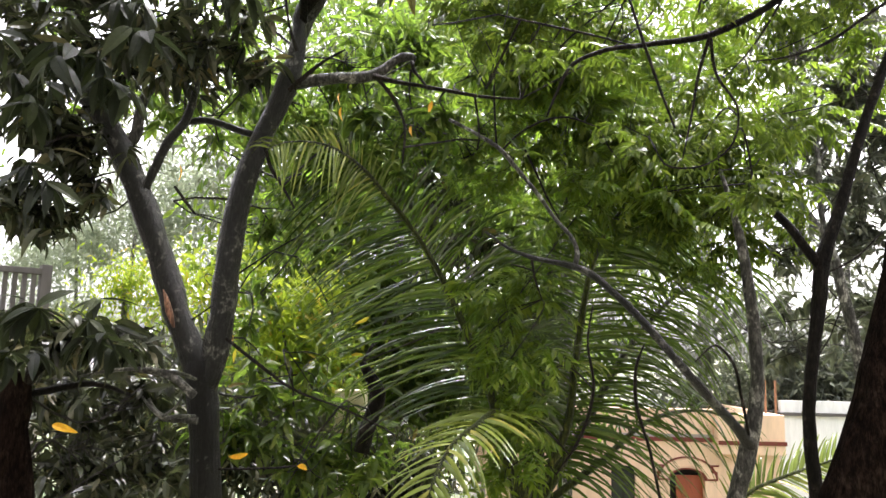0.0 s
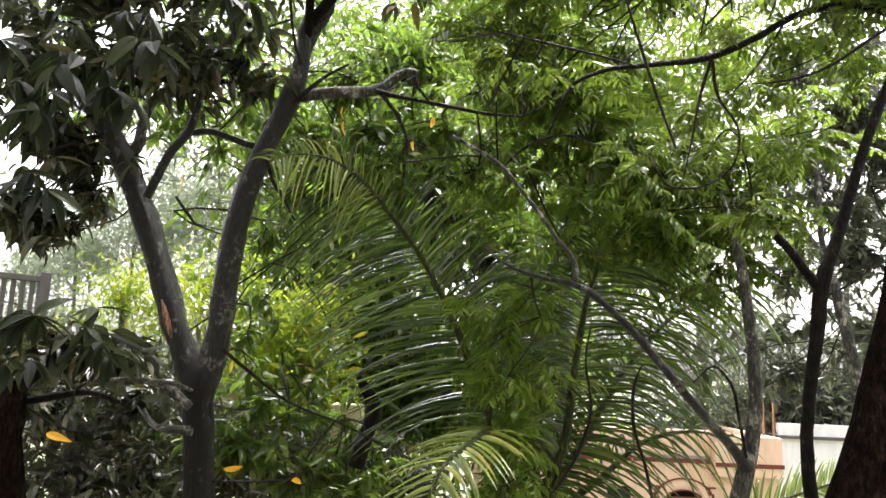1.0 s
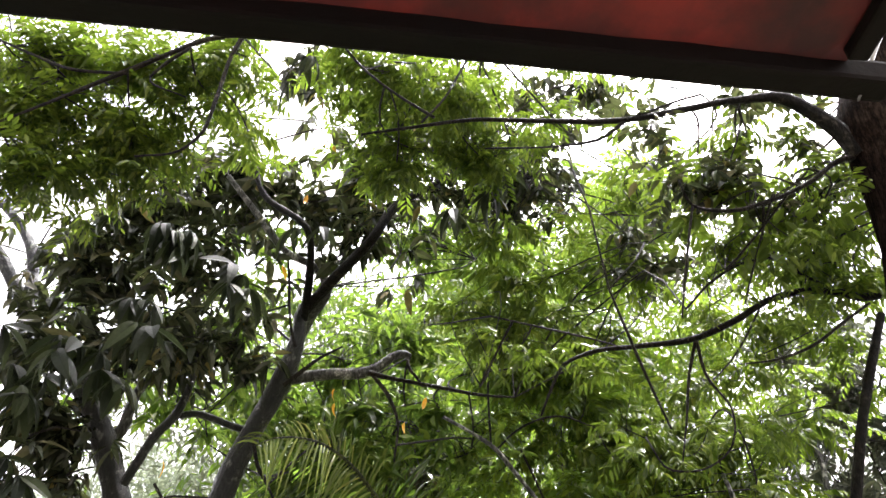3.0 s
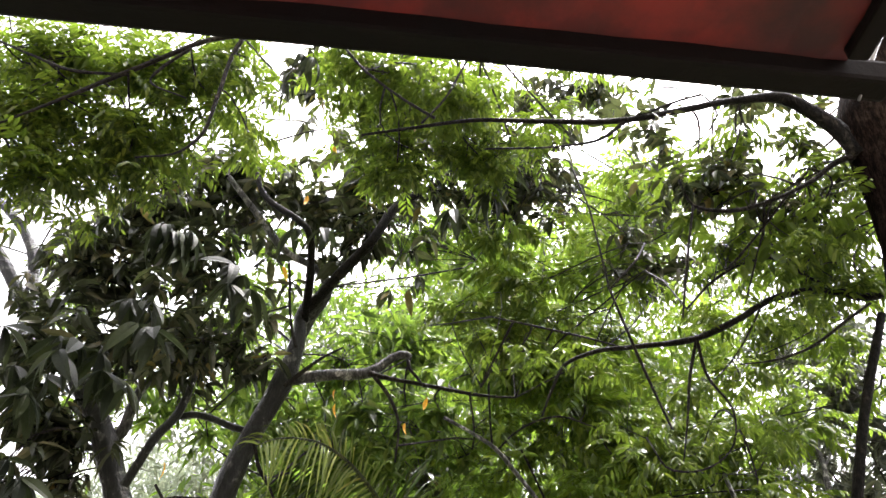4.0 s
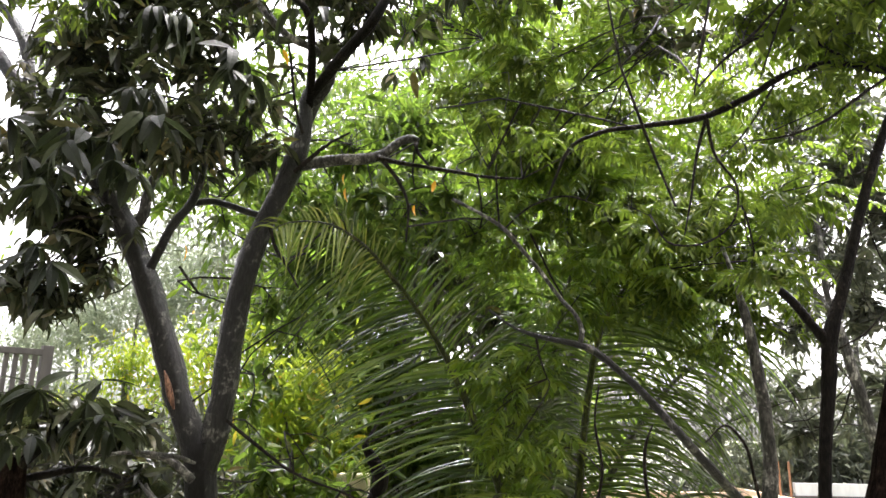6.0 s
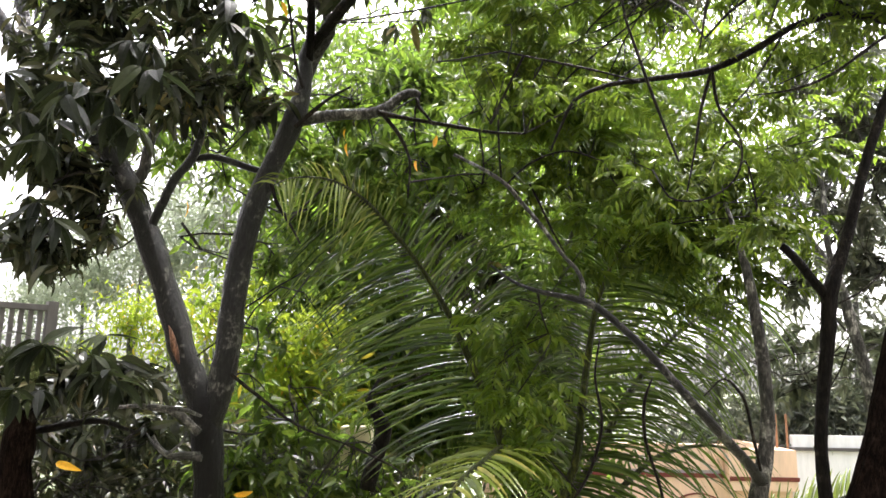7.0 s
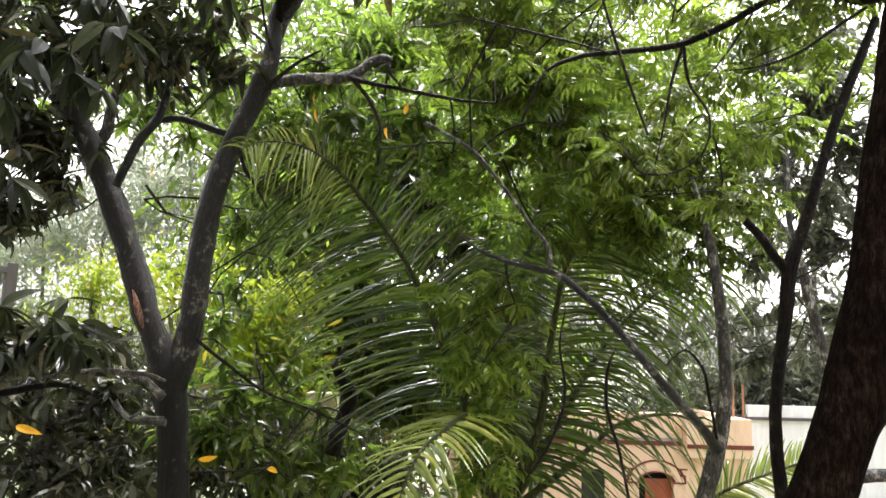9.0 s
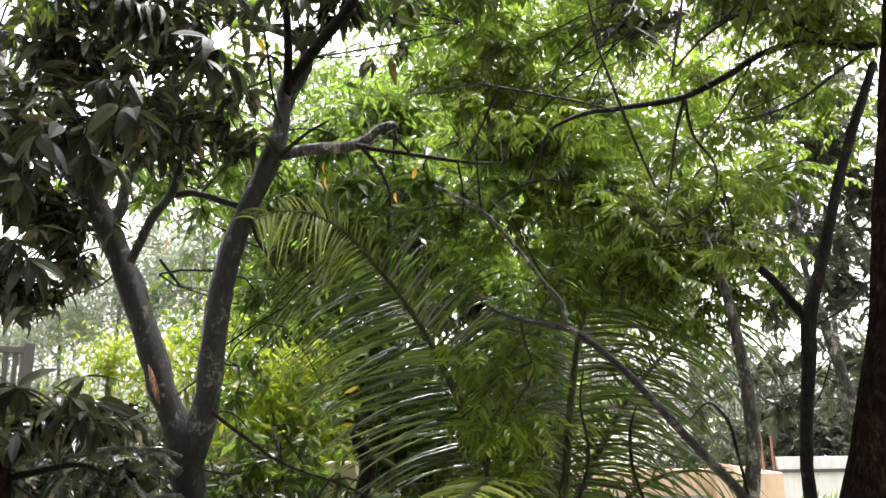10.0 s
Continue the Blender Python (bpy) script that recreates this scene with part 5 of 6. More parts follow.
neem_tufts("crown", [(0.69, 6.30, 6.26, 0.29, 0.19, 0.19, 6), (0.39, 6.30, 7.10, 0.44, 0.27, 0.25, 13), (2.41, 6.30, 6.89, 0.34, 0.25, 0.29, 18), (0.51, 6.30, 5.77, 0.19, 0.17, 0.24, 6), (0.44, 6.30, 7.51, 0.35, 0.23, 0.25, 12), (0.51, 6.30, 5.35, 0.19, 0.15, 0.19, 6)], M_NEEM_LIT, grey, 0.28, 4, seed=25, label="sparse bright green feathered leaves")

neem_tufts("crown", [(1.69, 6.50, 7.65, 0.67, 0.42, 0.41, 24), (2.25, 6.50, 7.55, 0.56, 0.38, 0.41, 21), (0.86, 6.50, 8.22, 0.36, 0.28, 0.36, 13), (0.55, 6.50, 8.54, 0.31, 0.24, 0.31, 10), (1.98, 6.50, 7.07, 0.66, 0.40, 0.36, 12), (1.07, 6.50, 7.53, 0.31, 0.24, 0.31, 6), (2.88, 6.50, 7.94, 0.57, 0.36, 0.36, 13), (2.75, 6.50, 7.14, 0.41, 0.26, 0.25, 12), (3.55, 6.50, 7.85, 0.41, 0.28, 0.31, 3), (1.39, 6.50, 8.56, 0.52, 0.32, 0.31, 12), (1.57, 6.50, 6.81, 0.61, 0.34, 0.25, 5), (2.53, 6.50, 6.67, 0.30, 0.20, 0.20, 6)], M_NEEM, grey, 0.40, 5, 7, 0.115, seed=22, label="feathered bright green leaves")

neem_tufts("crown", [(0.50, 5.70, 5.54, 0.13, 0.14, 0.22, 2), (0.66, 5.70, 5.08, 0.21, 0.17, 0.21, 6), (0.51, 5.70, 4.75, 0.30, 0.19, 0.17, 6), (0.76, 5.70, 5.38, 0.17, 0.16, 0.22, 3)], M_NEEM_LIT, grey, 0.34, 4, 7, 0.10, seed=45, label="wet yellow-green hanging leaves")

back_stem = thing("grey_tree", (4.562, 8.000, 5.244), "leaning grey tree with forked upper limbs", "tree")
back_stem.location.z = 0
bpy.context.view_layer.update()
tube("trunk", [(4.57, 8.00, -0.05, 0.097), (4.57, 8.00, 4.89, 0.072), (4.47, 8.00, 5.60, 0.065), (4.40, 8.00, 6.02, 0.062), (4.32, 8.00, 6.39, 0.059), (4.22, 8.00, 6.82, 0.052), (4.02, 8.00, 7.16, 0.041), (3.82, 8.00, 7.51, 0.030)], M_BARK_GREY, back_stem, sides=10)
tube("limb", [(4.24, 8.00, 6.76, 0.037), (4.16, 8.00, 7.07, 0.034), (4.13, 8.00, 7.51, 0.030), (4.13, 8.00, 7.90, 0.026), (4.04, 8.00, 8.23, 0.019)], M_BARK_GREY, back_stem, sides=8)
tube("limb", [(4.13, 8.00, 7.77, 0.015), (4.35, 8.00, 8.04, 0.011), (4.67, 8.00, 8.11, 0.008)], M_BARK_GREY, back_stem, sides=6)
mango_tufts("crown", [(4.59, 8.50, 7.64, 0.73, 0.44, 0.40, 78), (4.09, 8.50, 8.25, 0.61, 0.39, 0.40, 91), (4.80, 8.50, 9.03, 0.61, 0.47, 0.61, 117), (4.27, 8.50, 9.24, 0.61, 0.42, 0.48, 78), (4.89, 8.50, 7.04, 0.46, 0.34, 0.40, 65), (5.16, 8.50, 8.20, 0.40, 0.39, 0.60, 78), (3.96, 8.50, 6.82, 0.46, 0.31, 0.33, 39), (5.38, 8.50, 7.52, 0.40, 0.47, 0.80, 65), (5.07, 8.50, 9.57, 0.50, 0.34, 0.43, 52), (4.75, 8.50, 10.03, 0.44, 0.26, 0.29, 32), (4.84, 8.50, 8.68, 0.47, 0.34, 0.41, 52)], M_DARKFAR, back_stem, 0.18, 8, seed=26, label="narrow grey-green leaves")

mango_tufts("crown", [(4.17, 9.50, 8.09, 0.41, 0.25, 0.41, 14), (4.51, 9.50, 7.19, 0.41, 0.27, 0.49, 16), (5.25, 9.50, 7.35, 0.42, 0.28, 0.51, 16), (5.49, 9.50, 6.32, 0.34, 0.25, 0.51, 14), (4.32, 9.50, 6.30, 0.40, 0.24, 0.40, 16), (5.11, 9.50, 6.17, 0.41, 0.25, 0.41, 16), (5.59, 9.50, 8.12, 0.35, 0.26, 0.52, 12), (4.44, 9.50, 5.72, 0.48, 0.24, 0.32, 16), (3.66, 9.50, 6.14, 0.39, 0.23, 0.39, 12), (3.29, 9.50, 5.70, 0.46, 0.23, 0.31, 12), (5.51, 9.50, 9.28, 0.44, 0.29, 0.53, 10), (4.95, 9.50, 8.64, 0.43, 0.26, 0.43, 8)], M_DARKFAR, back_stem, 0.24, 8, seed=78, label="narrow grey-green leaves")

# ---- coconut palm ----
palm = thing("coconut_palm", (0.762, 6.800, 3.959), "young coconut palm with long glossy arching fronds", "palm")
palm.location.z = 0
bpy.context.view_layer.update()
tube("trunk", [(0.77, 6.80, -0.05, 0.440), (0.77, 6.80, 3.53, 0.326), (0.76, 6.80, 3.96, 0.299), (0.74, 6.80, 4.25, 0.201)], M_BARK_GREY, palm, "ringed grey palm trunk", sides=14, rough=0.12)
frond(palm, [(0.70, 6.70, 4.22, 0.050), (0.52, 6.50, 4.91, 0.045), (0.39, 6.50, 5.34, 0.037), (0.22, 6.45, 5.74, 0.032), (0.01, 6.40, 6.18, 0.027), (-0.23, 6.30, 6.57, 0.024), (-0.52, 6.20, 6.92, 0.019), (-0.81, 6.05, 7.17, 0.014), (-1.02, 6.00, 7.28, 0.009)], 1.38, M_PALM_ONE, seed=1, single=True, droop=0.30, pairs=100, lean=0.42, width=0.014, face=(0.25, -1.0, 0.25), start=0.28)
frond(palm, [(0.89, 6.80, 4.44, 0.052), (1.11, 6.80, 4.89, 0.042), (1.21, 6.80, 5.55, 0.036), (1.28, 6.80, 6.01, 0.031), (1.37, 6.80, 6.43, 0.026), (1.54, 6.80, 6.81, 0.021), (1.77, 6.80, 7.11, 0.010)], 1.55, seed=2, droop=0.5, pairs=96, lean=0.40, width=0.0135, face=(-0.15, -1, 0.35))
frond(palm, [(0.86, 6.80, 4.25, 0.050), (1.27, 6.80, 4.94, 0.038), (1.71, 6.90, 5.66, 0.029), (2.22, 7.00, 6.20, 0.020), (2.96, 7.20, 6.54, 0.010)], 1.0, seed=3, droop=0.7, pairs=60, lean=0.6, width=0.02, face=(0, -1, 0.7))
frond(palm, [(0.38, 6.40, 5.34, 0.020), (-0.22, 6.10, 6.54, 0.019), (-0.46, 5.90, 6.83, 0.018), (-0.73, 5.60, 7.07, 0.015), (-0.97, 5.30, 7.12, 0.010), (-1.18, 5.20, 7.09, 0.006), (-1.29, 5.10, 7.00, 0.004)], 0.50, M_PALM_LIGHT, seed=4, droop=0.55, pairs=34, lean=0.55, start=0.62, width=0.013, face=(0, -1, 0.25), label="pale green coconut frond seen from below")
frond(palm, [(0.69, 6.60, 4.33, 0.045), (0.49, 6.00, 5.10, 0.033), (0.23, 5.20, 5.10, 0.022), (0.05, 4.90, 4.98, 0.016), (-0.05, 4.70, 4.79, 0.011), (-0.10, 4.60, 4.54, 0.006)], 0.62, M_PALM_LIGHT_ONE, seed=5, single=True, droop=0.35, pairs=44, label="pale yellow-green drooping coconut frond")
frond(palm, [(0.86, 7.00, 4.26, 0.045), (0.94, 7.00, 5.02, 0.036), (0.88, 7.00, 5.75, 0.026), (0.77, 7.00, 6.39, 0.017), (0.61, 7.00, 6.71, 0.010)], 0.9, seed=7, droop=0.6, pairs=60, face=(0.4, -1, 0.3))
frond(palm, [(0.75, 6.50, 4.31, 0.036), (0.58, 6.50, 4.96, 0.027), (0.72, 6.50, 5.30, 0.021), (0.99, 6.50, 5.50, 0.012), (1.31, 6.50, 5.55, 0.006)], 0.6, M_PALM_LIGHT, seed=8, droop=0.5, pairs=40)
frond(palm, [(0.90, 6.90, 4.23, 0.044), (1.44, 6.90, 4.64, 0.032), (1.96, 6.90, 5.05, 0.022), (2.48, 6.90, 5.11, 0.013), (2.83, 6.90, 4.92, 0.006)], 0.75, seed=9, droop=0.7, pairs=22, width=0.018, face=(0, -0.8, 0.8))
frond(palm, [(0.80, 7.20, 4.27, 0.046), (0.96, 7.20, 5.97, 0.031), (1.24, 7.20, 7.27, 0.021), (1.47, 7.20, 7.92, 0.011)], 0.8, seed=10, droop=0.7, pairs=56, face=(-0.3, -1, 0.3))

palm_low = thing("coconut_palm", (2.556, 6.800, 3.997), "low coconut palm seedling with bright arching fronds", "palm")
palm_low.location.z = 0
bpy.context.view_layer.update()
tube("trunk", [(2.55, 6.80, -0.05, 0.228), (2.55, 6.80, 3.81, 0.169), (2.54, 6.80, 4.14, 0.120)], M_BARK_GREY, palm_low, sides=10)
frond(palm_low, [(2.54, 6.80, 4.14, 0.022), (2.75, 6.80, 4.42, 0.019), (3.05, 6.80, 4.56, 0.016), (3.39, 6.80, 4.68, 0.013), (3.75, 6.80, 4.80, 0.006)], 0.5, M_PALM_LIGHT, seed=21, droop=0.25, pairs=40, lean=0.9, face=(0, -0.8, 0.7))
frond(palm_low, [(2.55, 6.80, 4.14, 0.022), (2.82, 6.80, 4.27, 0.019), (3.32, 6.80, 4.35, 0.012), (3.82, 6.80, 4.31, 0.006)], 0.5, M_PALM, seed=22, droop=0.3, pairs=40)

# ---- background trees ----
def bg_tree(name, label, at, trunk, blobs, material, size, per, spread, seed, maker=loose_leaves, bark=M_BARK_GREY):
    t = thing(name, (at[0], at[1], 0), label, "shrub" if "shrub" in name else "tree", "plants behind the garden")
    tube("trunk", trunk, bark, t, sides=8)
    maker("crown", blobs, material, t, size=size, per=per, spread=spread, seed=seed)
    return t


bg_tree("mango_tree", "dense dark green mango tree behind the palm", (-0.635, 11.000, 3.372), [(-0.63, 11.00, -0.05, 0.175), (-0.63, 11.00, 3.37, 0.130), (-0.71, 11.00, 5.79, 0.117), (-0.70, 11.00, 8.36, 0.078), (-0.66, 11.00, 10.18, 0.044)],
        [(-0.66, 11.00, 10.27, 0.97, 0.61, 0.62, 360), (-1.66, 11.00, 8.70, 1.13, 0.74, 0.78, 440), (-0.27, 11.00, 8.73, 0.96, 0.67, 0.78, 360), (-1.95, 11.00, 7.29, 1.19, 0.78, 0.77, 400), (-1.14, 11.00, 6.11, 1.34, 0.88, 0.84, 480), (-2.17, 11.00, 4.77, 1.32, 0.91, 0.91, 440), (-0.19, 11.00, 4.98, 1.33, 0.94, 0.99, 360), (0.95, 11.00, 7.52, 1.03, 0.81, 1.03, 360), (0.97, 11.00, 5.66, 1.17, 0.88, 1.00, 320), (-2.74, 11.00, 9.40, 0.79, 0.57, 0.70, 160)], M_MANGO_LIT, 0.24, 9, 0.2, 31)
bg_tree("neem_tree", "tall bright green feathery tree in the middle", (1.471, 9.000, 3.819), [(1.47, 9.00, -0.05, 0.125), (1.47, 9.00, 3.82, 0.093), (1.48, 9.00, 7.19, 0.070), (1.41, 9.00, 9.39, 0.051), (1.34, 9.00, 11.33, 0.030)],
        [(0.76, 9.00, 9.30, 0.65, 0.52, 0.72, 175), (1.56, 9.00, 9.54, 0.80, 0.55, 0.65, 175), (0.75, 9.00, 10.61, 0.88, 0.58, 0.66, 200), (1.93, 9.00, 10.63, 0.81, 0.55, 0.66, 175), (2.42, 9.00, 9.10, 0.86, 0.58, 0.65, 175), (3.11, 9.00, 8.16, 0.92, 0.61, 0.64, 175), (1.83, 9.00, 7.69, 0.99, 0.63, 0.63, 200), (2.59, 9.00, 7.00, 0.98, 0.61, 0.56, 150), (2.46, 9.00, 11.68, 0.52, 0.41, 0.60, 100), (0.15, 9.00, 11.07, 0.59, 0.41, 0.52, 100), (3.44, 9.00, 9.73, 0.65, 0.52, 0.73, 100)], M_NEEM_LIT, 0.18, 10, 0.17, 32)
neem_mid = bpy.data.objects["neem_tree.002"]
neem_tufts("crown", [(0.72, 6.60, 8.31, 0.29, 0.23, 0.32, 18), (1.09, 6.60, 8.10, 0.32, 0.20, 0.21, 10), (2.03, 6.60, 10.52, 0.31, 0.18, 0.25, 13), (0.96, 6.60, 8.94, 0.34, 0.22, 0.28, 10)], M_NEEM_LIT, neem_mid, 0.5, 4, 9, 0.10, seed=28, label="long feathered yellow-green leaves")
neem_tufts("crown", [(2.31, 8.00, 11.37, 0.47, 0.23, 0.31, 14), (2.66, 8.00, 11.11, 0.46, 0.23, 0.31, 14), (2.12, 8.00, 10.83, 0.45, 0.23, 0.30, 12), (2.78, 8.00, 11.57, 0.24, 0.14, 0.24, 5), (2.42, 8.00, 11.83, 0.24, 0.13, 0.20, 4)], M_NEEM_LIT, neem_mid, 0.5, 4, 9, 0.11, seed=75, label="yellow-green feathered treetop")
neem_tufts("crown", [(0.67, 6.20, 8.15, 0.36, 0.20, 0.31, 4), (1.27, 6.20, 7.90, 0.36, 0.20, 0.31, 4), (1.61, 6.20, 7.45, 0.41, 0.20, 0.26, 4), (1.02, 6.20, 7.14, 0.35, 0.19, 0.30, 3), (0.53, 6.20, 7.18, 0.20, 0.13, 0.25, 2), (1.89, 6.20, 7.06, 0.36, 0.17, 0.20, 3), (0.62, 6.00, 6.09, 0.19, 0.14, 0.28, 3), (0.57, 6.00, 5.72, 0.18, 0.14, 0.28, 3)], M_NEEM_LIT, neem_mid, 0.5, 4, 9, 0.12, seed=76, label="long feathered yellow-green leaves")
bg_tree("shrub", "yellow-green bush with some orange leaves", (-1.847, 9.000, 3.749), [(-1.85, 9.00, -0.05, 0.081), (-1.85, 9.00, 3.75, 0.060), (-1.91, 9.00, 5.05, 0.054), (-1.96, 9.00, 6.00, 0.041)],
        [(-2.03, 9.00, 6.00, 0.55, 0.44, 0.55, 100), (-1.67, 9.00, 5.59, 0.48, 0.39, 0.48, 88), (-2.07, 9.00, 5.38, 0.48, 0.33, 0.34, 48), (-2.55, 9.00, 6.61, 0.35, 0.30, 0.42, 32), (-1.56, 9.00, 6.28, 0.41, 0.30, 0.35, 40), (-2.81, 9.00, 6.32, 0.28, 0.25, 0.35, 28), (-1.32, 9.00, 5.47, 0.27, 0.22, 0.27, 32)], M_YELLOWGREEN, 0.17, 7, 0.17, 33)
bg_tree("shrub", "yellow-green bush beyond the forked tree", (-5.351, 13.000, 2.871), [(-5.35, 13.00, -0.05, 0.104), (-5.35, 13.00, 2.87, 0.077), (-5.54, 13.00, 5.23, 0.069), (-5.66, 13.00, 6.71, 0.050)],
        [(-5.61, 13.00, 6.71, 0.60, 0.40, 0.40, 80), (-4.93, 13.00, 6.33, 0.60, 0.48, 0.60, 64), (-6.30, 13.00, 6.00, 0.60, 0.36, 0.30, 25), (-5.77, 13.00, 5.62, 1.28, 0.72, 0.49, 96), (-4.57, 13.00, 6.84, 0.40, 0.36, 0.50, 38)], M_YELLOWGREEN, 0.13, 14, 0.15, 34)
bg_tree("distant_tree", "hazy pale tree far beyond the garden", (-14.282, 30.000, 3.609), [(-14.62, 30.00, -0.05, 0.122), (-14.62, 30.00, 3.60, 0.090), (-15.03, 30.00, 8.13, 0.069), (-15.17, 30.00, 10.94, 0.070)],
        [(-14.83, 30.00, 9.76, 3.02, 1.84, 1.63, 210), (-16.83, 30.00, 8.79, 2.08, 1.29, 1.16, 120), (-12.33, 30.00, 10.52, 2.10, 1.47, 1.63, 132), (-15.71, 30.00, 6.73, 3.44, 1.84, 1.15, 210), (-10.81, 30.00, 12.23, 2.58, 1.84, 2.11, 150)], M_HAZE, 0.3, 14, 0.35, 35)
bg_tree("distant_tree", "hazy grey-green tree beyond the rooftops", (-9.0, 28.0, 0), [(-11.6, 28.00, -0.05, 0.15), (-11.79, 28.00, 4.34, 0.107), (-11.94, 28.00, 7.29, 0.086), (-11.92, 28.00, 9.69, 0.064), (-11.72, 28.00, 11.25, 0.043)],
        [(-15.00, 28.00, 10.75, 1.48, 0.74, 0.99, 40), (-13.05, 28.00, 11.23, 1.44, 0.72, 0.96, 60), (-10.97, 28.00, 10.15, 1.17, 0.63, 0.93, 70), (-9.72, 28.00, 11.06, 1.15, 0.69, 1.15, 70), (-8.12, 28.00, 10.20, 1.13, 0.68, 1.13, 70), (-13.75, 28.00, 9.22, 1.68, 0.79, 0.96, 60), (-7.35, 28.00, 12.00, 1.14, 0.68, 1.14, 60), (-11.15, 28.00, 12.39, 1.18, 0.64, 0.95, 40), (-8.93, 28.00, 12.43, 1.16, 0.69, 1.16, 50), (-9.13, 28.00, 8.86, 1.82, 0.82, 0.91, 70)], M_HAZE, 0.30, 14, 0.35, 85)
bg_tree("distant_tree", "dark leafy tree behind the neighbouring houses", (16.083, 30.000, 2.048), [(16.08, 30.00, -0.05, 0.211), (16.08, 30.00, 2.05, 0.156), (16.33, 30.00, 6.49, 0.137), (16.59, 30.00, 11.13, 0.093)],
        [(16.24, 30.00, 4.92, 2.72, 1.56, 1.13, 360), (14.05, 30.00, 6.45, 2.05, 1.29, 1.14, 120), (17.75, 30.00, 7.43, 2.06, 1.38, 1.38, 120), (19.01, 30.00, 5.65, 2.50, 2.02, 2.50, 270), (16.06, 30.00, 9.94, 2.09, 1.38, 1.39, 42), (14.21, 30.00, 10.14, 1.63, 1.20, 1.39, 24), (17.62, 30.00, 12.82, 1.64, 1.20, 1.41, 36), (12.71, 30.00, 7.33, 1.38, 1.01, 1.15, 36), (13.96, 30.00, 4.42, 2.71, 1.47, 0.90, 210)], M_DARKFAR, 0.42, 9, 0.4, 36)
bg_tree("distant_tree", "dark leafy tree behind the neighbouring houses", (10.957, 32.000, 1.682), [(10.96, 32.00, -0.05, 0.225), (10.96, 32.00, 1.68, 0.167), (11.09, 32.00, 6.42, 0.146), (11.21, 32.00, 10.86, 0.099)],
        [(11.02, 32.00, 4.03, 2.89, 1.57, 0.96, 180), (8.90, 32.00, 6.37, 2.92, 1.96, 1.95, 90), (12.34, 32.00, 7.42, 2.20, 1.47, 1.47, 36), (6.46, 32.00, 6.32, 3.17, 2.45, 2.92, 330), (13.21, 32.00, 4.55, 1.93, 1.28, 1.21, 150)], M_DARKFAR, 0.42, 9, 0.4, 37)
bg_tree("distant_tree", "broad leafy tree at the back of the garden", (-2.687, 20.000, 2.951), [(-2.69, 20.00, -0.05, 0.201), (-2.69, 20.00, 2.95, 0.149), (-2.87, 20.00, 7.43, 0.123), (-3.06, 20.00, 12.22, 0.079)],
        [(-2.79, 20.00, 13.38, 2.08, 1.41, 1.60, 360), (-6.01, 20.00, 13.65, 1.93, 1.41, 1.77, 84), (-0.25, 20.00, 14.62, 2.10, 1.47, 1.78, 300), (-7.31, 20.00, 11.47, 1.90, 1.29, 1.42, 60), (2.50, 20.00, 12.33, 2.54, 1.72, 1.91, 480), (-1.40, 20.00, 9.82, 3.13, 2.15, 2.34, 720), (-4.83, 20.00, 9.59, 1.72, 1.35, 1.72, 180), (3.28, 20.00, 8.81, 3.10, 2.08, 2.17, 660), (-5.80, 20.00, 5.09, 2.27, 1.84, 2.27, 540)], M_DARKFAR, 0.32, 10, 0.3, 38)
bg_tree("tall_tree", "tall airy green tree rising behind the garden", (0.263, 18.000, 3.272), [(-0.27, 18.00, -0.05, 0.181), (-0.27, 18.00, 3.26, 0.134), (-0.37, 18.00, 7.30, 0.125), (-0.29, 18.00, 10.89, 0.097), (-0.49, 18.00, 15.64, 0.063)],
        [(-5.58, 18.00, 14.05, 1.67, 0.99, 1.06, 40), (-2.57, 18.00, 14.34, 1.68, 0.94, 0.92, 80), (0.14, 18.00, 15.67, 1.74, 1.05, 1.26, 120), (2.71, 18.00, 16.69, 1.46, 0.88, 1.13, 80), (-7.83, 18.00, 12.68, 1.61, 1.05, 1.17, 15), (-1.26, 18.00, 12.92, 2.35, 1.27, 1.03, 170), (2.40, 18.00, 12.59, 2.04, 1.21, 1.16, 200), (-4.62, 18.00, 11.01, 1.67, 0.94, 0.70, 50), (-8.69, 18.00, 10.59, 1.65, 0.99, 0.83, 10), (1.09, 18.00, 13.98, 1.81, 1.10, 1.21, 150)], M_MANGO_LIT, 0.30, 9, 0.28, 41)
bg_tree("tall_tree", "tall airy green tree behind the houses", (13.936, 36.000, 1.226), [(12.60, 36.00, -0.05, 0.362), (12.60, 36.00, 1.20, 0.268), (12.83, 36.00, 9.28, 0.249), (13.05, 36.00, 16.66, 0.195), (14.55, 36.00, 26.29, 0.127)],
        [(9.58, 36.00, 23.98, 3.39, 1.99, 2.16, 120), (16.02, 36.00, 25.63, 3.46, 2.10, 2.52, 110), (19.72, 36.00, 21.39, 2.97, 1.99, 2.38, 70), (23.73, 36.00, 31.28, 3.03, 1.77, 2.36, 60), (10.63, 36.00, 19.80, 4.66, 2.65, 2.33, 170), (14.59, 36.00, 20.88, 3.84, 2.21, 2.07, 130), (17.69, 36.00, 16.27, 3.32, 1.99, 1.66, 70), (10.24, 36.00, 19.33, 4.60, 3.31, 4.03, 200), (15.88, 36.00, 16.48, 3.41, 2.65, 3.41, 90), (8.15, 36.00, 11.42, 3.35, 2.43, 2.79, 120)], M_DARKFAR, 0.36, 14, 0.45, 43)
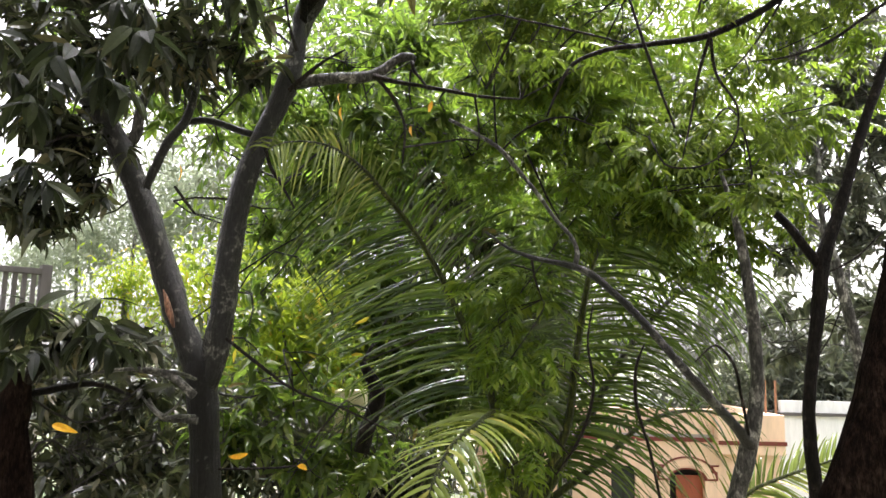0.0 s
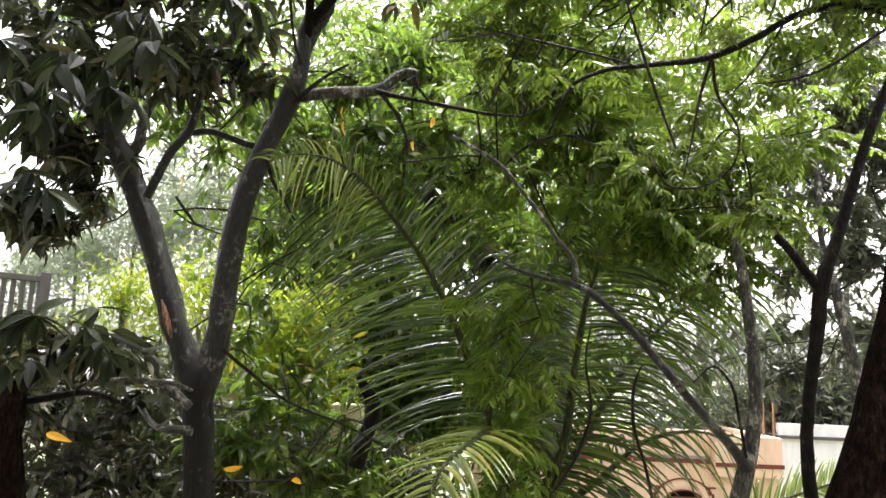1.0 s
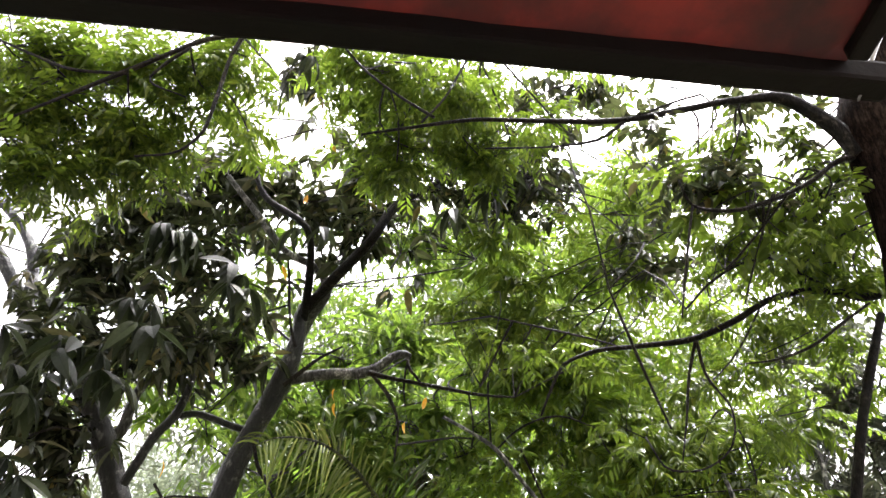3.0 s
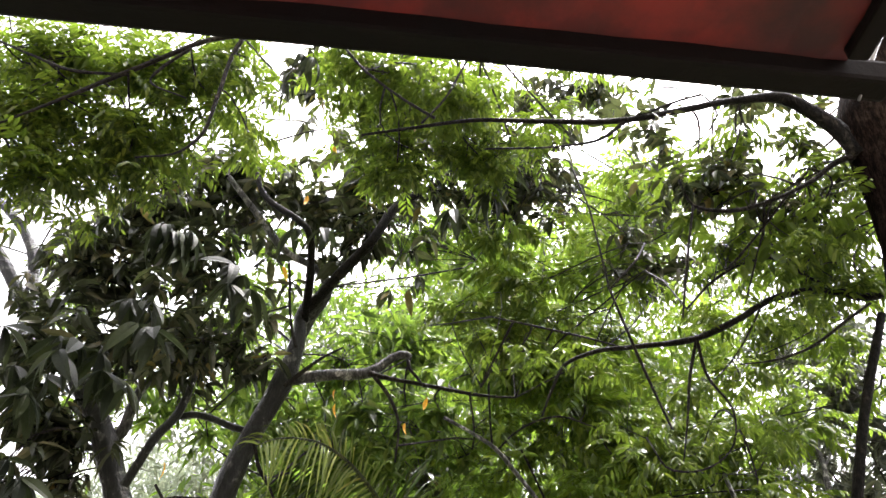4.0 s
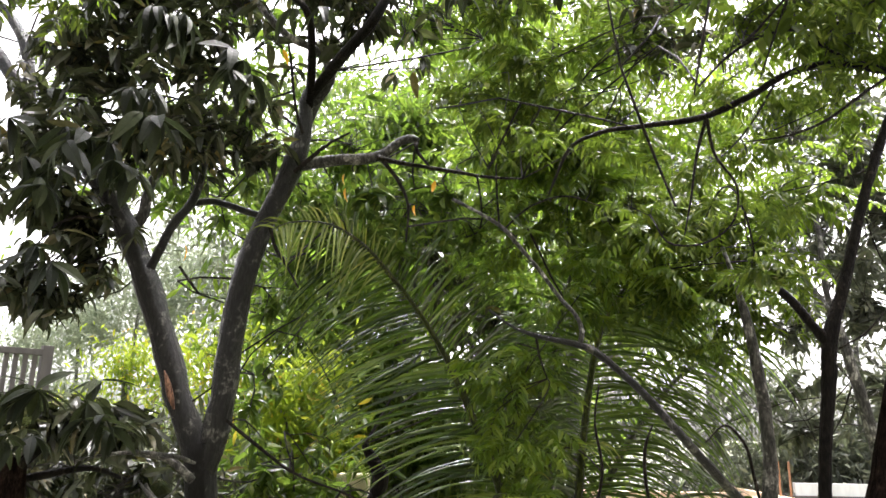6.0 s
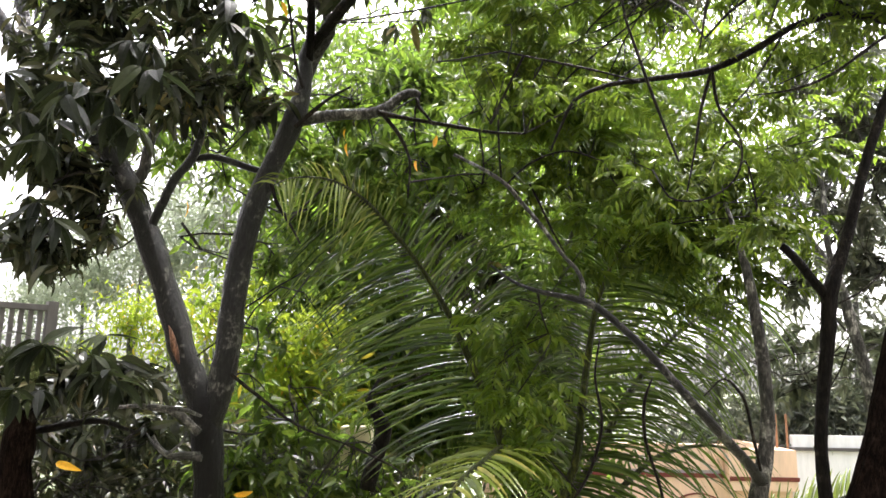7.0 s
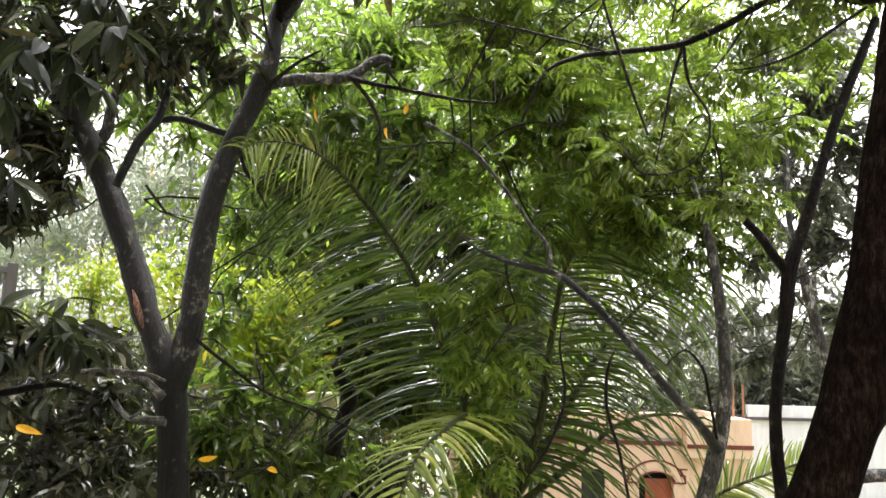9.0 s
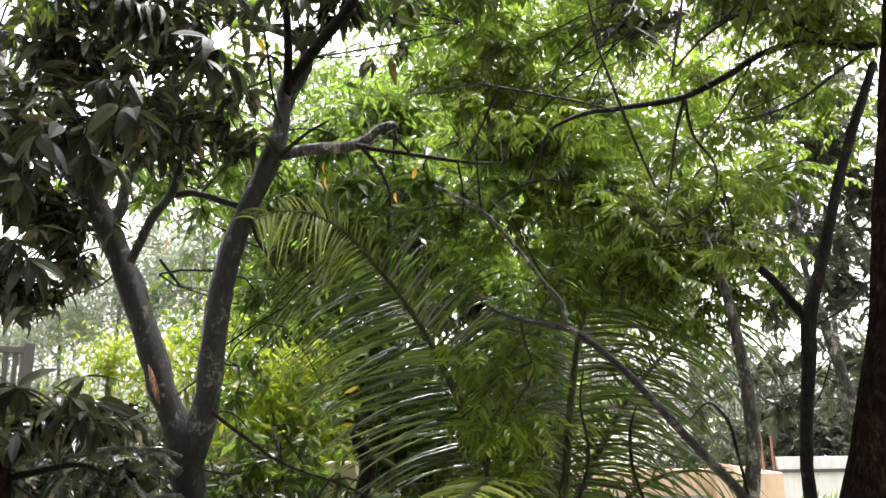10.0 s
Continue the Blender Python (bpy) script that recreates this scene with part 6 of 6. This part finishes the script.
bg_tree("tall_tree", "dark clustered leaves of a tall tree far behind", (-0.629, 14.000, 3.772), [(-0.84, 14.00, -0.05, 0.141), (-0.84, 14.00, 3.77, 0.104), (-0.93, 14.00, 6.91, 0.097), (-0.87, 14.00, 9.69, 0.075), (-1.02, 14.00, 11.92, 0.047)],
        [(-1.02, 14.00, 11.98, 0.70, 0.41, 0.41, 96), (0.62, 14.00, 11.60, 0.69, 0.43, 0.46, 48), (4.11, 14.00, 14.16, 0.75, 0.56, 0.88, 80), (4.76, 14.00, 13.33, 0.61, 0.43, 0.61, 48), (-6.75, 14.00, 10.60, 1.01, 0.64, 0.67, 48)], M_MANGO_SHADED, 0.2, 10, 0.16, 42)
bg_tree("understorey_shrub", "dark glossy shrub under the trees", (-2.442, 7.500, 3.512), [(-2.44, 7.50, -0.05, 0.074), (-2.44, 7.50, 3.51, 0.055), (-2.48, 7.50, 4.04, 0.055), (-2.52, 7.50, 4.58, 0.045)],
        [(-3.25, 7.50, 4.67, 1.01, 0.64, 0.56, 270), (-2.01, 7.50, 4.59, 0.78, 0.55, 0.56, 240), (-1.00, 7.50, 4.39, 0.61, 0.44, 0.45, 180), (-3.92, 7.50, 5.21, 0.62, 0.44, 0.45, 120), (-2.63, 7.50, 5.40, 0.34, 0.28, 0.34, 48), (-0.44, 7.50, 4.29, 0.50, 0.37, 0.39, 120)], M_MANGO_SHADED, 0.16, 12, 0.15, 39)

# ---- neighbouring houses ----
HY = 25.0
house = thing("house", (7.781, 25.000, 1.050), "peach plastered house with maroon trim, arched doorway and roof parapet", "house")
house.location.z = 0
bpy.context.view_layer.update()


def wpart(name, lo, hi, material, parent, label="", bevel=0.01):
    """A box given in world metres under a standing thing."""
    bm = bmesh.new()
    add_box(bm, lo, hi, bevel)
    return under(part(name, bm, material, None, label), parent)


def arch_mesh(cx, y0, y1, spring, r_in, r_out, flat=1.0, n=18):
    """A round-arched band standing in x and z, between depths y0 and y1."""
    bm = bmesh.new()
    rings = []
    for i in range(n + 1):
        a = math.pi * i / n
        c, s = math.cos(a), math.sin(a) * flat
        rings.append([bm.verts.new((cx + c * r, y, spring + s * r)) for r, y in ((r_in, y0), (r_out, y0), (r_out, y1), (r_in, y1))])
    for a, b in zip(rings, rings[1:]):
        for k in range(4):
            bm.faces.new((a[k], a[(k + 1) % 4], b[(k + 1) % 4], b[k]))
    bm.faces.new(rings[0][::-1])
    bm.faces.new(rings[-1])
    bmesh.ops.recalc_face_normals(bm, faces=bm.faces)
    return bm


def fill_mesh(cx, y0, y1, spring, r, top, flat, n=18):
    """Wall above an arch, up to a level top."""
    bm = bmesh.new()
    rows = []
    for i in range(n + 1):
        a = math.pi * i / n
        x = cx + math.cos(a) * r
        z = spring + math.sin(a) * flat * r
        rows.append([bm.verts.new((x, y, zz)) for y, zz in ((y0, z), (y0, top), (y1, top), (y1, z))])
    for a, b in zip(rows, rows[1:]):
        for k in range(4):
            bm.faces.new((a[k], a[(k + 1) % 4], b[(k + 1) % 4], b[k]))
    bmesh.ops.recalc_face_normals(bm, faces=bm.faces)
    return bm


DX, DR = 8.10, 0.58
wpart("wall", (1.5, HY, 0), (5.6, HY + 0.23, 2.95), M_PEACH, house, "peach plastered wall", 0)
wpart("wall", (6.4, HY, 0), (DX - DR, HY + 0.23, 2.95), M_PEACH, house, "peach plastered wall", 0)
wpart("wall", (5.6, HY, 0), (6.4, HY + 0.23, 0.9), M_PEACH, house, "", 0)
wpart("wall", (5.6, HY, 2.05), (6.4, HY + 0.23, 2.95), M_PEACH, house, "", 0)
wpart("wall", (DX + DR, HY, 0), (11.16, HY + 0.23, 2.95), M_PEACH, house, "", 0)
under(part("wall", fill_mesh(DX, HY, HY + 0.23, 1.62, DR, 2.95, 0.62), M_PEACH, None), house)
wpart("wall", (10.93, HY + 0.235, 0), (11.16, HY + 8, 2.95), M_PEACH, house, "peach plastered side wall", 0)
wpart("wall", (1.5, HY + 8, 0), (11.16, HY + 8.2, 2.95), M_PEACH, house, "", 0)
wpart("roof", (1.5, HY + 0.0, 2.955), (11.16, HY + 8.2, 3.1), M_ROOFDECK, house, "flat wet concrete roof", 0)
wpart("parapet", (1.5, HY - 0.02, 3.104), (9.0, HY + 0.16, 3.86), M_PEACH, house, "peach roof parapet")
wpart("parapet", (9.004, HY - 0.42, 2.52), (11.18, HY + 0.16, 3.80), M_PEACH, house, "projecting peach parapet bay")
wpart("parapet", (11.0, HY + 0.17, 3.104), (11.18, HY + 8.2, 3.80), M_PEACH, house, "")
wpart("coping", (1.5, HY - 0.06, 3.864), (9.0, HY + 0.2, 3.92), M_PEACH, house, "")
wpart("trim_band", (1.5, HY - 0.06, 2.86), (9.0, HY - 0.004, 3.0), M_MAROON, house, "maroon painted moulding", 0.01)
wpart("trim_band", (9.0, HY - 0.47, 2.83), (11.22, HY - 0.424, 2.96), M_MAROON, house, "maroon painted moulding", 0.01)
under(part("arch_trim", arch_mesh(DX, HY - 0.05, HY + 0.1, 1.62, DR, DR + 0.07, 0.62), M_MAROON, None, "maroon arched moulding"), house)
under(part("arch_panel", arch_mesh(DX, HY - 0.03, HY - 0.002, 1.62, DR + 0.07, DR + 0.36, 0.72), M_PEACH, None), house)
under(part("arch_trim", arch_mesh(DX, HY - 0.05, HY - 0.002, 1.64, DR + 0.36, DR + 0.42, 0.75), M_MAROON, None, "maroon arched moulding"), house)
for sx in (-1, 1):
    for lo, hi in (((0.66, 1.62), (0.98, 1.68)), ((0.93, 1.68), (0.99, 1.86)), ((0.80, 1.86), (0.99, 1.91)), ((0.80, 1.91), (0.85, 2.07)), ((0.80, 2.07), (1.04, 2.12))):
        xs = sorted((DX + sx * lo[0], DX + sx * hi[0]))
        wpart("key_trim", (xs[0], HY - 0.045, lo[1]), (xs[1], HY - 0.002, hi[1]), M_MAROON, house, "maroon stepped moulding", 0.005)
door = wpart("door", (DX - 0.30, HY + 0.24, 0.02), (DX + DR, HY + 0.29, 1.75), M_DOOR, house, "red-brown painted wooden door", 0.01)
for z0, z1 in ((0.15, 0.8), (0.95, 1.6)):
    (wpart("door_panel", (DX - 0.18, HY + 0.225, z0), (DX + 0.46, HY + 0.239, z1), M_DOOR, door, "", 0.006))
# Near-black slab stands in for the unlit inside of the doorway.
wpart("doorway_dark_panel", (DX - DR, HY + 0.32, 0), (DX + DR, HY + 0.4, 2.1), M_STEELDARK, house, "near-black panel standing in for the shade behind the door", 0)
win = wpart("window", (5.6, HY + 0.12, 0.9), (6.4, HY + 0.16, 2.05), M_STEELDARK, house, "dark framed window", 0.01)
for k in range(2):
    x0 = 5.66 + 0.38 * k
    wpart("pane", (x0, HY + 0.10, 0.96), (x0 + 0.32, HY + 0.118, 1.99), M_GLASS, win, "", 0)
for k, px in enumerate((11.0, 11.35)):
    wpart("roof_post", (px, HY + 0.6, 3.1), (px + 0.06, HY + 0.66, 4.9), M_RUST, house, "rusty roof post", 0.01)

white_house = thing("house", (14.506, 28.000, 0.625), "white plastered neighbouring house with a stained flat roof edge", "house")
white_house.location.z = 0
bpy.context.view_layer.update()
wpart("wall", (12.6, 28, 0), (22, 28.25, 3.55), M_WHITE, white_house, "white plastered wall", 0)
wpart("wall", (12.6, 28.255, 0), (12.85, 36, 3.55), M_WHITE, white_house, "", 0)
wpart("roof_edge", (12.5, 27.85, 3.554), (22.1, 36, 3.66), M_GREY, white_house, "dark stained drip edge")
wpart("parapet", (12.6, 28, 3.664), (22, 28.2, 4.1), M_WHITE, white_house, "grey-white roof parapet")

# rooftop terrace wall with a balustrade
roof_l = thing("building", (-9, 14, 0), "weathered grey concrete building with a slatted roof balustrade", "building")
A0, A1 = Vector((-10.5, 12.6, 0)), Vector((-8.02, 15.0, 0))
dirv = (A1 - A0).normalized()


def along(name, s0, s1, d0, d1, z0, z1, material, label="", bevel=0.01):
    """A box that runs along the slanting front, s metres from its near end."""
    bm = bmesh.new()
    add_box(bm, (s0, d0, z0), (s1, d1, z1), bevel)
    m = Matrix.Translation(A0) @ Matrix.Rotation(math.atan2(dirv.y, dirv.x), 4, 'Z')
    bmesh.ops.transform(bm, matrix=m, verts=bm.verts)
    return under(part(name, bm, material, None, label), roof_l)


LEN = (A1 - A0).length
along("wall", -6, LEN, 0, 5, 0, 6.1, M_BEIGE, "stained beige wall", 0)
along("ledge", -6, LEN + 0.1, -0.12, 5.1, 6.104, 6.25, M_GREY, "")
along("top_rail", -6, LEN, 0.0, 0.18, 7.0, 7.12, M_GREY, "concrete top rail")
along("post", LEN - 0.2, LEN, -0.01, 0.19, 6.254, 7.2, M_GREY, "concrete end post")
for k in range(36):
    along("baluster", LEN - 0.35 - 0.17 * k, LEN - 0.27 - 0.17 * k, 0.05, 0.13, 6.254, 6.996, M_GREY, "", 0)

# cream garden wall seen through the leaves
bm = bmesh.new()
add_box(bm, (-1.04, 7.25, 0), (-0.74, 7.5, 5.22), 0.02)
cream = tagged(part("garden_pillar", bm, M_CREAM), "cream plastered garden pillar glimpsed between the leaves", "pillar", kind="structure")
